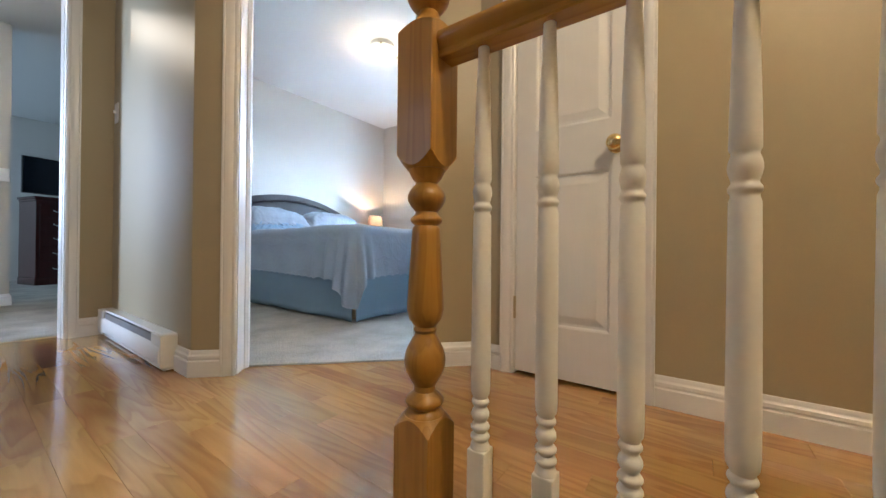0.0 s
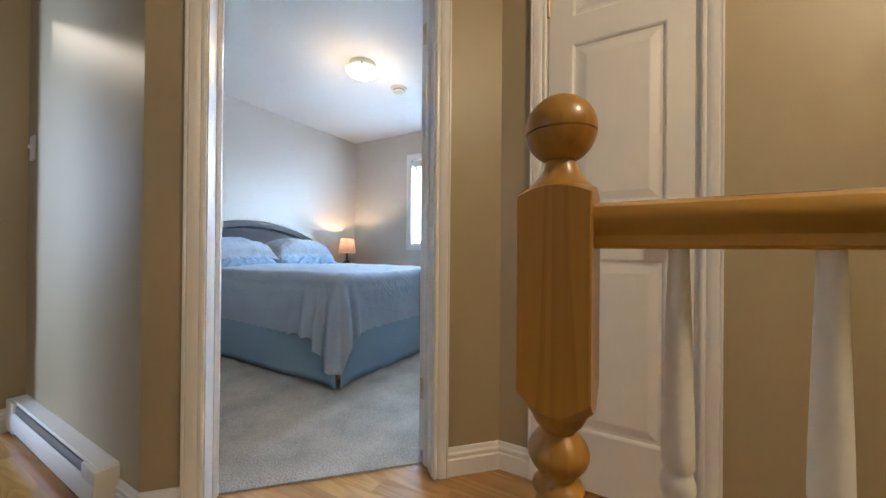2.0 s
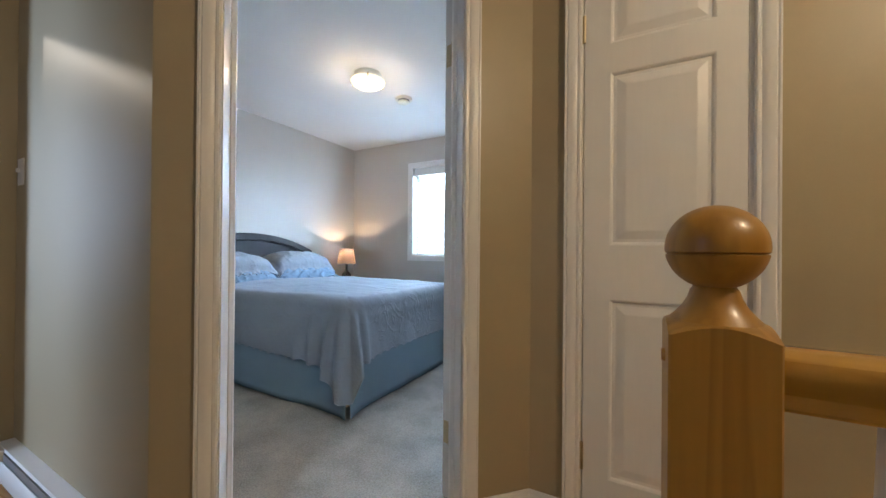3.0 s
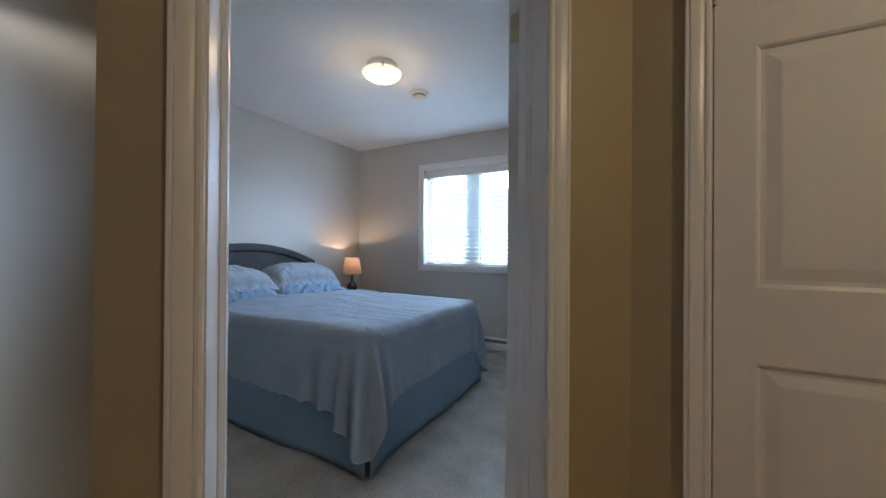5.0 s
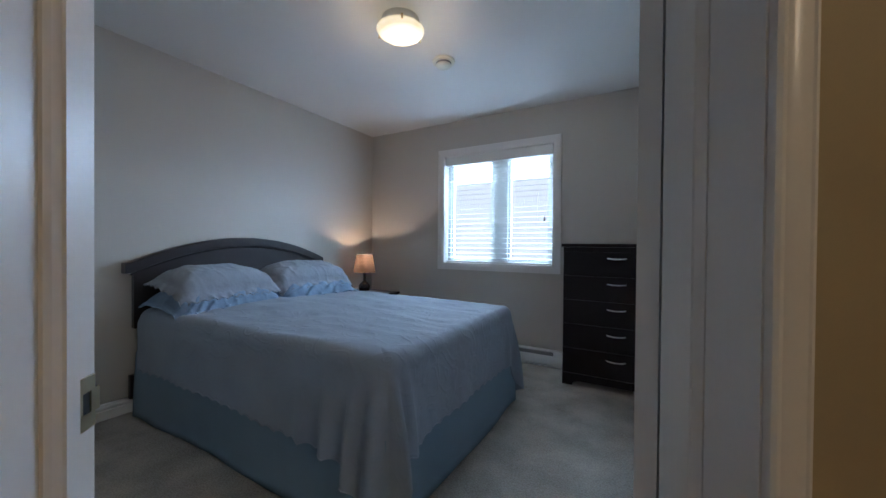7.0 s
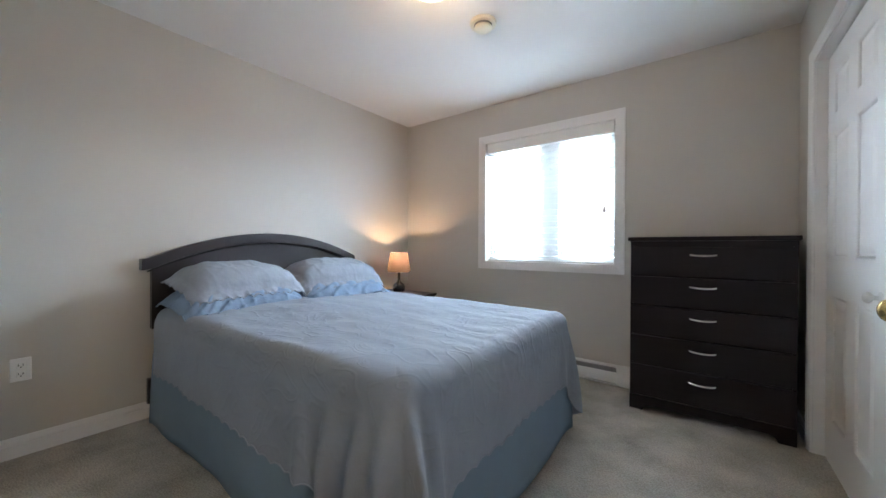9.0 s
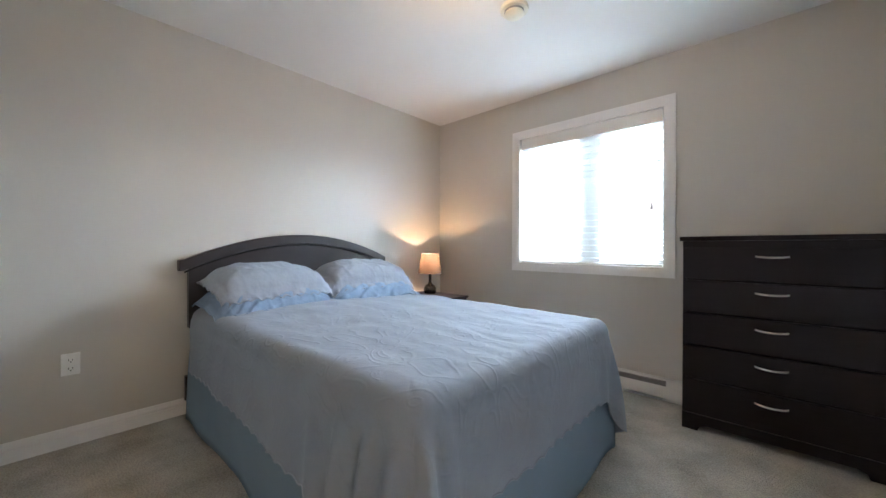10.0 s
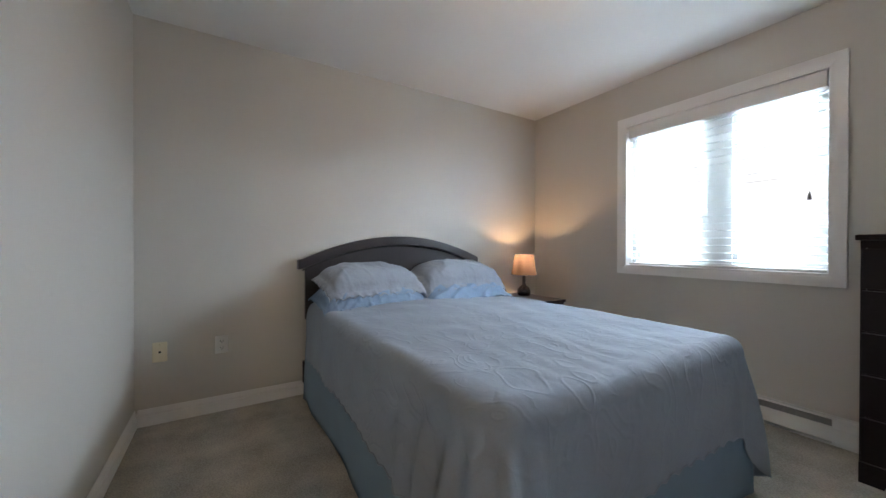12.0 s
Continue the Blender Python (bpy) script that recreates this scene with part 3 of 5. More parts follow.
def closed_door():
    w, t = 0.4503, 0.034
    m = pose(-0.542, 1.7575, 0.014)
    d = thing("door_2", "narrow white three panel closet door shut, with a brass knob", "door", "", "structure", m)
    part("leaf", door_leaf(bmesh.new(), w, 2.010, t, [(0.083, 0.375)], [(0.205, 0.822), (1.008, 1.600), (1.700, 1.900)]), DOORW, d)
    knob(d, w - 0.058, 0, 0.905, -1)
    for z in (0.270, 1.768):
        hinge(d, pose(-0.0015, -0.0065, z, 0, 0, 0))
    part("latch_plate", boxes((w + 0.0006, w + 0.0022, 0.002, 0.026, 0.875, 0.935)), BRASS, d, "brass latch plate")


def closet_doors():
    w, t = 0.760, 0.034
    cols = [(0.110, 0.325), (0.435, 0.650)]
    rows = [(0.215, 0.825), (1.015, 1.605), (1.705, 1.905)]
    for i, (y, flip) in enumerate(((3.927, 1), (3.162, 0))):
        m = pose(-0.722, y, 0.014, 0, 0, -90)
        d = thing("door_%d" % (3 + i), "white six panel bedroom closet door, shut", "door", "closet doors", "structure", m)
        part("leaf", door_leaf(bmesh.new(), w, 2.012, t, cols, rows), DOORW, d)
        if flip:
            knob(d, w - 0.055, 0, 0.880, -1, 0.7, NICKEL)


open_door()
closed_door()
closet_doors()


def strike():
    d = thing("strike_plate", "brass strike plate let into the door lining", "strike plate", m=pose(*dg(N1 - 0.0125, OL + 0.0005), 0.949, 0, 0, 45))
    part("plate", boxes((0, 0.0018, -0.012, 0.012, -0.027, -0.011), (0, 0.0018, -0.012, 0.012, 0.011, 0.027), (0, 0.0018, -0.012, -0.006, -0.011, 0.011), (0, 0.0018, 0.006, 0.012, -0.011, 0.011), (0.0002, 0.0018, 0.012, 0.0185, -0.012, 0.012)), HINGE, d)
    part("latch_hole", boxes((-0.001, 0.0006, -0.006, 0.006, -0.011, 0.011)), DARK, d, "dark latch hole")


strike()


# ---- window ----
def window():
    w = thing("window_1", "white framed bedroom window with two bright panes and white casing", "window", kind="structure")
    x0, x1, z0, z1 = -2.945, -1.790, 0.932, 2.072
    bm = bmesh.new()
    y = YN
    P = [(0, 0), (0, 0.010), (0.006, 0.014), (0.016, 0.014), (0.022, 0.017), (0.050, 0.020), (0.072, 0.020), (0.072, 0)]
    n = (0, -1, 0)
    sweep(bm, P, (x0, y, z0), (x0, y, z1), (-1, 0, 0), n, -1, 1)
    sweep(bm, P, (x1, y, z0), (x1, y, z1), (1, 0, 0), n, -1, 1)
    sweep(bm, P, (x0, y, z1), (x1, y, z1), (0, 0, 1), n, -1, 1)
    sweep(bm, P, (x0, y, z0), (x1, y, z0), (0, 0, -1), n, -1, 1)
    part("window_casing", bm, TRIM, w, smooth=True)
    bm = boxes((x0 - 0.010, x0, y, y + 0.15, z0 - 0.01, z1 + 0.01), (x1, x1 + 0.010, y, y + 0.15, z0 - 0.01, z1 + 0.01), (x0, x1, y, y + 0.15, z1, z1 + 0.010), (x0, x1, y, y + 0.15, z0 - 0.010, z0))
    part("window_lining", bm, TRIM, w)
    ya, yb = y + 0.085, y + 0.145
    bm = boxes((x0, x0 + 0.035, ya, yb, z0, z1), (x1 - 0.035, x1, ya, yb, z0, z1), (x0 + 0.035, x1 - 0.035, ya, yb, z1 - 0.035, z1), (x0 + 0.035, x1 - 0.035, ya, yb, z0, z0 + 0.035),
               (-2.410, -2.257, ya, yb, z0 + 0.035, z1 - 0.035))
    part("window_frame", bm, PLATEW, w, bevel=0.003)
    for a, b in ((x0 + 0.035, -2.410), (-2.257, x1 - 0.035)):
        s = 0.030
        bm = boxes((a, a + s, ya + 0.012, yb - 0.012, z0 + 0.035, z1 - 0.035), (b - s, b, ya + 0.012, yb - 0.012, z0 + 0.035, z1 - 0.035),
                   (a + s, b - s, ya + 0.012, yb - 0.012, z1 - 0.035 - s, z1 - 0.035), (a + s, b - s, ya + 0.012, yb - 0.012, z0 + 0.035, z0 + 0.035 + s))
        sash = part("sash", bm, PLATEW, w)
        p = part("pane", boxes((a + s, b - s, ya + 0.028, ya + 0.032, z0 + 0.035 + s, z1 - 0.035 - s)), GLASS, sash, "clear glass pane")
        p.visible_shadow = False


window()


def blinds():
    b = thing("window_blind", "white horizontal slatted window blind lowered with its slats open", "window blind")
    x0, x1, y = -2.935, -1.800, YN + 0.045
    part("headrail", boxes((x0, x1, y - 0.039, y + 0.028, 1.978, 2.0705)), TRIM, b, bevel=0.003)
    part("bottom_rail", boxes((x0, x1, y - 0.025, y + 0.025, 0.936, 0.952)), TRIM, b, bevel=0.003)
    bm = boxes((x0, x1, -0.0245, 0.0245, -0.0018, 0.0018))
    me = mesh_of("slat", bm, SLATM)
    z = 0.987
    while z < 1.970:
        s = new("slat", me)
        s.parent = b
        s.matrix_basis = pose(0, y, z, 8, 0, 0)
        z += 0.0512
    for x in (-2.80, -2.37, -1.94):
        bm = bmesh.new()
        for dy in (-0.026, 0.026):
            lathe(bm, [(0.0009, 0.95), (0.0009, 1.99)], 6, (x, y + dy))
        part("ladder_cord", bm, TRIM, b, "white ladder cord")
    part("tilt_wand", lathe(bmesh.new(), [(0.0, 1.30), (0.004, 1.30), (0.004, 1.985), (0, 1.985)], 8, (-2.862, y - 0.042)), PLATEW, b, "clear plastic tilt wand")
    part("pull_cord", lathe(bmesh.new(), [(0.001, 1.40), (0.001, 1.99)], 6, (-1.868, y - 0.038)), TRIM, b, "white pull cord")
    part("tassel", lathe(bmesh.new(), [(0, 1.350), (0.011, 1.352), (0.009, 1.375), (0.003, 1.400), (0, 1.402)], 12, (-1.868, y - 0.038)), FINS, b, "grey cord tassel")


blinds()


# ---- heaters ----
def heater(name, length, m, label, dead=0.12):
    """Electric baseboard heater along x, its back at y=0, facing -y."""
    h = thing(name, label, "baseboard heater", "baseboard heaters", m=m)
    top = 0.155
    bm = bmesh.new()
    shell = [(0.0, 0.018), (0.004, 0.018), (0.004, top - 0.004), (0.044, top - 0.004), (0.048, top - 0.010), (0.051, top - 0.008), (0.047, top), (0.0, top)]
    sweep(bm, [(a, b) for a, b in shell], (0.012, 0, 0), (length - 0.012, 0, 0), (0, -1, 0), (0, 0, 1))
    part("back_and_top", bm, HEATW, h)
    bm = bmesh.new()
    front = [(0.056, 0.034), (0.062, 0.030), (0.066, 0.040), (0.067, 0.070), (0.064, 0.104), (0.058, 0.112), (0.054, 0.108), (0.062, 0.070)]
    sweep(bm, front, (0.012, 0, 0), (length - 0.012, 0, 0), (0, -1, 0), (0, 0, 1))
    part("front_cover", bm, HEATW, h, smooth=True)
    part("heating_grille", boxes((dead, length - dead, -0.053, -0.006, 0.030, 0.140)), FINS, h, "dark recessed heating fins")
    for a in (0, length - dead):
        part("end_cap", boxes((a, a + dead, -0.063, 0, 0.016, top - 0.002)), HEATW, h, "white end box", bevel=0.004)
    part("base_strip", boxes((0.0, length, -0.050, -0.002, 0.0062, 0.0155)), HEATW, h)


heater("baseboard_heater", 1.085, pose(-2.802, YH, 0), "white electric baseboard heater on the hall wall")
heater("baseboard_heater", 1.36, pose(-3.00, YN - 0.001, 0), "white electric baseboard heater under the bedroom window")


# ---- newel, rail, balusters ----
NX, NY = -0.318, 0.853


def turned_block(h, z_in, z_face, z_corner, t_corner, t_face, r_in):
    """A square block whose ends were cut round on the lathe, so that its faces end in arcs."""
    bm = bmesh.new()
    pts = []
    for k in range(4):
        a = radians(90 * k)
        for i in range(-5, 6):
            p, q_ = h, h * i / 5 * (0.955 if abs(i) == 5 else 1.0)
            pts.append((p * math.cos(a) - q_ * math.sin(a), p * math.sin(a) + q_ * math.cos(a)))
    far = h * 1.38

    def level(zf, zc):
        return [bm.verts.new((x, y, zf + (zc - zf) * (min(math.hypot(x, y), far) - h) / (far - h))) for x, y in pts]

    def inner(z):
        out = []
        for x, y in pts:
            d = math.hypot(x, y)
            out.append(bm.verts.new((x / d * r_in, y / d * r_in, z)))
        return out

    rings = []
    if z_face > 0:
        rings.append(inner(z_in))
    rings += [level(z_face, z_corner), level(t_face, t_corner), inner(t_face + 0.002)]
    for R, S in zip(rings, rings[1:]):
        for i in range(len(pts)):
            j = (i + 1) % len(pts)
            bm.faces.new((R[i], R[j], S[j], S[i]))
    bm.faces.new(rings[0][::-1]), bm.faces.new(rings[-1])
    return bm


def newel():
    n = thing("newel_post", "turned honey oak newel post with a ball top", "newel post", m=pose(NX, NY, 0))
    h = 0.0405
    part("base_block", squash(turned_block(h, 0.0, 0.0, 0.0, 0.203, 0.224, 0.0385), 0.99), OAKN, n)
    part("upper_block", squash(turned_block(h, 0.680, 0.684, 0.706, 0.933, 0.943, 0.036), 0.99), OAKN, n)
    pr = [(0.0405, 0.215), (0.040, 0.222), (0.030, 0.236)] + bead(0.238, 0.262, 0.026, 0.010) + [(0.020, 0.268), (0.0205, 0.275)]
    pr += bead(0.278, 0.372, 0.020, 0.0185, 12) + [(0.019, 0.376), (0.022, 0.382), (0.019, 0.388), (0.030, 0.402), (0.0345, 0.420), (0.0335, 0.44), (0.0265, 0.560), (0.0255, 0.572)]
    pr += [(0.022, 0.576)] + bead(0.577, 0.597, 0.022, 0.008) + [(0.021, 0.600)] + bead(0.602, 0.655, 0.020, 0.0155, 12) + [(0.0205, 0.658), (0.027, 0.664), (0.031, 0.672), (0.034, 0.680)]
    part("turned_shaft", squash(lathe(bmesh.new(), pr, 36), 0.99), OAKN, n, smooth=True)
    pr = [(0.0375, 0.944), (0.031, 0.951), (0.025, 0.959), (0.0212, 0.967), (0.0195, 0.9735)]
    r, c = 0.0415, 1.0150
    g = math.asin((1.0090 - c) / r)
    turns = [radians(-66 + 156 * i / 24) for i in range(25)]
    for a in sorted([a for a in turns if abs(a - g) > 0.06] + [g - 0.035, g, g + 0.035]):
        pr.append((max(r * math.cos(a) - (0.0020 if a == g else 0.0), 0), c + r * math.sin(a)))
    part("ball_finial", squash(lathe(bmesh.new(), pr, 40), 0.99), OAKN, n, smooth=True)
    part("plug", lathe(bmesh.new(), [(0, 0), (0.007, 0), (0.006, 0.003), (0, 0.003)], 14), OAKN, n, "oak screw plug", pose(-h, 0, 0.895, 0, -90, 0), smooth=True)


newel()


def handrail():
    r = thing("handrail", "honey oak handrail along the stairwell guard", "handrail", m=pose(0, NY, 0))
    prof = [(-0.020, 0.872), (0.020, 0.872), (0.022, 0.876), (0.022, 0.884), (0.019, 0.889), (0.022, 0.896), (0.028, 0.905), (0.029, 0.915), (0.025, 0.926), (0.014, 0.933), (0.0, 0.935),
            (-0.014, 0.933), (-0.025, 0.926), (-0.029, 0.915), (-0.028, 0.905), (-0.022, 0.896), (-0.019, 0.889), (-0.022, 0.884), (-0.022, 0.876)]
    prof = [(a, 0.8635 + (b - 0.872) * 0.83) for a, b in prof]
    bm = sweep(bmesh.new(), [p for p in prof if p[1] > 0.8752], (NX + 0.0405, 0, 0), (2.6, 0, 0), (0, 1, 0), (0, 0, 1))
    part("rail", bm, OAKR, r, smooth=True)
    bm = sweep(bmesh.new(), [(-0.020, 0.8635), (0.020, 0.8635), (0.022, 0.867), (0.019, 0.8775), (-0.019, 0.8775), (-0.022, 0.867)], (NX + 0.0405, 0, 0), (2.6, 0, 0), (0, 1, 0), (0, 0, 1))
    part("lower_fillet", bm, OAKR, r)


handrail()


def baluster():
    b = thing("baluster", "turned cream white baluster of the stairwell guard", "baluster", "balusters of the guard", m=pose(-0.199, NY, 0))
    h = 0.016
    bm = bmesh.new()
    box(bm, -h, h, -h, h, 0.0, 0.200)
    part("base_block", squash(bm, 0.99), BALW, b, bevel=0.002)
    pr = [(h, 0.200), (h * 0.96, 0.206), (0.0125, 0.212)] + bead(0.213, 0.226, 0.0125, 0.0035, 5) + [(0.011, 0.2275)] + bead(0.229, 0.243, 0.0112, 0.0045, 5) + [(0.0105, 0.2445)]
    pr += bead(0.246, 0.268, 0.0105, 0.0045, 6) + [(0.0105, 0.270)] + bead(0.272, 0.284, 0.0115, 0.003, 5) + [(0.0125, 0.287), (0.0150, 0.292), (0.0160, 0.305), (0.0162, 0.36), (0.0157, 0.46), (0.0148, 0.589), (0.0132, 0.594)]
    pr += bead(0.597, 0.609, 0.0132, 0.0026, 5) + [(0.0127, 0.611)] + bead(0.613, 0.642, 0.0128, 0.0032, 7) + [(0.0132, 0.645), (0.0150, 0.649), (0.0149, 0.667), (0.0142, 0.70), (0.0118, 0.79), (0.0098, 0.850), (0.0092, 0.8725)]
    part("turned_shaft", squash(lathe(bmesh.new(), pr, 24), 0.99), BALW, b, smooth=True)
    for i in range(1, 25):
        copy_thing(b, pose(-0.199 + 0.1113 * i, NY, 0, 0, 0, 0))


baluster()


# ---- stairs ----
def stairs():
    s = thing("staircase", "oak staircase going down beside the guard", "staircase", kind="structure")
    for i in range(11):
        x = -0.31 + 0.25 * i
        z = -0.18 * (i + 1)
        part("tread", boxes((x - 0.022, x + 0.25, -0.098, 0.798, z - 0.03, z)), OAKR, s, bevel=0.006)
        part("riser", boxes((x, x + 0.018, -0.098, 0.798, z, z + 0.148 if i else -0.024)), TRIM, s)
    part("landing_nosing", boxes((-0.335, -0.309, -0.098, 0.800, -0.024, 0.0005)), OAKR, s, bevel=0.005)
    part("guard_nosing", boxes((-0.309, 2.6, 0.790, 0.812, -0.024, 0.0005)), OAKR, s, bevel=0.005)
    solid("wall_under_hall", boxes((-0.31, 2.6, 0.80, 0.90, -2.7, -0.27)), HALLW, "tan painted stairwell wall under the hall")
    solid("floor_lower", boxes((-0.4, 2.7, -0.22, 0.9, -2.8, -2.7)), OAKR, "oak floor at the foot of the stairs")


stairs()


# ---- switch, sockets ----
def plates():
    p = thing("light_switch", "white single light switch on the hall wall", "light switch", m=pose(-2.735, YH, 1.325))
    part("cover_plate", boxes((-0.036, 0.036, -0.006, 0, -0.058, 0.058)), PLATEW, p, bevel=0.003)
    part("toggle", boxes((-0.005, 0.005, -0.018, -0.004, -0.004, 0.014)), PLATEW, p, bevel=0.002)
    p = thing("electrical_outlet", "white duplex electrical outlet low on the bedroom wall", "electrical outlet", m=pose(XW, 1.463, 0.440, 0, 0, 90))
    part("cover_plate", boxes((-0.036, 0.036, -0.006, 0, -0.058, 0.058)), PLATEW, p, bevel=0.003)
    for dz in (-0.022, 0.022):
        r = part("receptacle", boxes((-0.017, 0.017, -0.009, -0.004, dz - 0.015, dz + 0.015)), PLATEW, p, bevel=0.004)
        part("slot", boxes((-0.009, -0.006, -0.0096, -0.008, dz - 0.003, dz + 0.007), (0.006, 0.009, -0.0096, -0.008, dz - 0.003, dz + 0.006), (-0.002, 0.003, -0.0096, -0.008, dz - 0.012, dz - 0.007)), DARK, r)
    p = thing("cable_outlet", "ivory cable outlet plate low on the bedroom wall", "cable outlet", m=pose(XW, 1.145, 0.437, 0, 0, 90))
    part("cover_plate", boxes((-0.036, 0.036, -0.007, 0, -0.060, 0.060)), PLATEI, p, bevel=0.004)
    part("socket", boxes((-0.006, 0.006, -0.0085, -0.005, -0.006, 0.006)), DARK, p)
    part("screw", lathe(bmesh.new(), [(0, 0), (0.003, 0), (0.003, 0.0015), (0, 0.002)], 10), HINGE, p, "", pose(0, -0.007, 0.045, 90, 0, 0))
    p = thing("thermostat", "small white thermostat on the second bedroom wall", "thermostat", m=pose(-4.75, 0.585, 1.13, 0, 0, 90))
    part("case", boxes((-0.03, 0.03, -0.025, 0, -0.055, 0.055)), PLATEW, p, bevel=0.004)


plates()


# ---- ceiling fittings ----
def ceiling_light(x, y, lit=True):
    drop = 0.028
    c = thing("ceiling_light", "flush glass dome ceiling light, lit, with brass clips", "ceiling light", "ceiling lights", m=pose(x, y, Z))
    part("base_pan", lathe(bmesh.new(), [(0, 0), (0.110, 0), (0.112, -0.008), (0.104, -0.022 - drop), (0, -0.022 - drop)], 40), PLATEW, c, smooth=True)
    pr = [(0.124, -0.028), (0.138, -0.034), (0.138, -0.040), (0.131, -0.057), (0.110, -0.075), (0.080, -0.088), (0.042, -0.096), (0, -0.098)]
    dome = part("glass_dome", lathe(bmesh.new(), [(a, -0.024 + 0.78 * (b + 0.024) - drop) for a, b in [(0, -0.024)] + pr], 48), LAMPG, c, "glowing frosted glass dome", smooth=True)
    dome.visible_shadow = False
    for a in (70, 190, 310):
        bm = bmesh.new()
        box(bm, 0.112, 0.143, -0.006, 0.006, -0.026, -0.022)
        box(bm, 0.139, 0.144, -0.006, 0.006, -0.048, -0.022)
        lathe(bm, [(0, -0.054), (0.005, -0.052), (0.006, -0.046), (0, -0.042)], 10, (0.143, 0))
        part("clip", bm, HINGE, c, "brass retaining clip", pose(0, 0, -drop, 0, 0, a))


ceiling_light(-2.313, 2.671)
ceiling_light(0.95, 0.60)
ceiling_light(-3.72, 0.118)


def detector():
    c = thing("smoke_detector", "round aged white smoke detector on the ceiling", "smoke detector", m=pose(-2.317, 3.190, Z))
    c.scale = (1.1, 1.1, 1.35)
    part("mount", lathe(bmesh.new(), [(0, 0), (0.072, 0), (0.074, -0.006), (0.070, -0.014), (0, -0.014)], 36), SMOKE, c, smooth=True)
    part("grille_ring", lathe(bmesh.new(), [(0, -0.014), (0.050, -0.014), (0.050, -0.022), (0, -0.022)], 36), FINS, c, "dark vent ring")
    part("cap", lathe(bmesh.new(), [(0, -0.022), (0.048, -0.022), (0.050, -0.028), (0.040, -0.036), (0, -0.040)], 36), SMOKE, c, smooth=True)


detector()


# ---- bed ----
BX0, BX1, BY0, BY1 = -3.88, -1.845, 1.965, 3.415


def perimeter(x0, x1, y0, y1, r, step):
    """Points with outward normals and corner nearness round the south side, the foot and the north side, then the head."""
    out = []

    def line(a, b, n):
        k = max(2, int((Vector(b) - Vector(a)).length / step))
        for i in range(k):
            p = Vector(a).lerp(Vector(b), i / k)
            out.append((p.x, p.y, n[0], n[1]))

    def arc(cx, cy, a0):
        k = max(5, int(r * 1.57 / step))
        for i in range(k):
            a = a0 + math.pi / 2 * i / k
            out.append((cx + r * math.cos(a), cy + r * math.sin(a), math.cos(a), math.sin(a)))

    line((x0 + r, y0), (x1 - r, y0), (0, -1))
    arc(x1 - r, y0 + r, -math.pi / 2)
    line((x1, y0 + r), (x1, y1 - r), (1, 0))
    arc(x1 - r, y1 - r, 0)
    line((x1 - r, y1), (x0 + r, y1), (0, 1))
    arc(x0 + r, y1 - r, math.pi / 2)
    line((x0, y1 - r), (x0, y0 + r), (-1, 0))
    arc(x0 + r, y0 + r, math.pi)
    return out


def top_z(x, y):
    return 0.700 + 0.010 * noise.noise((x * 2.2, y * 2.2, 0.3)) + 0.0075 * noise.noise((x * 6, y * 6, 2.0)) + 0.006 * abs(noise.noise((x * 3.0 + y * 4, y * 9, 5.0)))


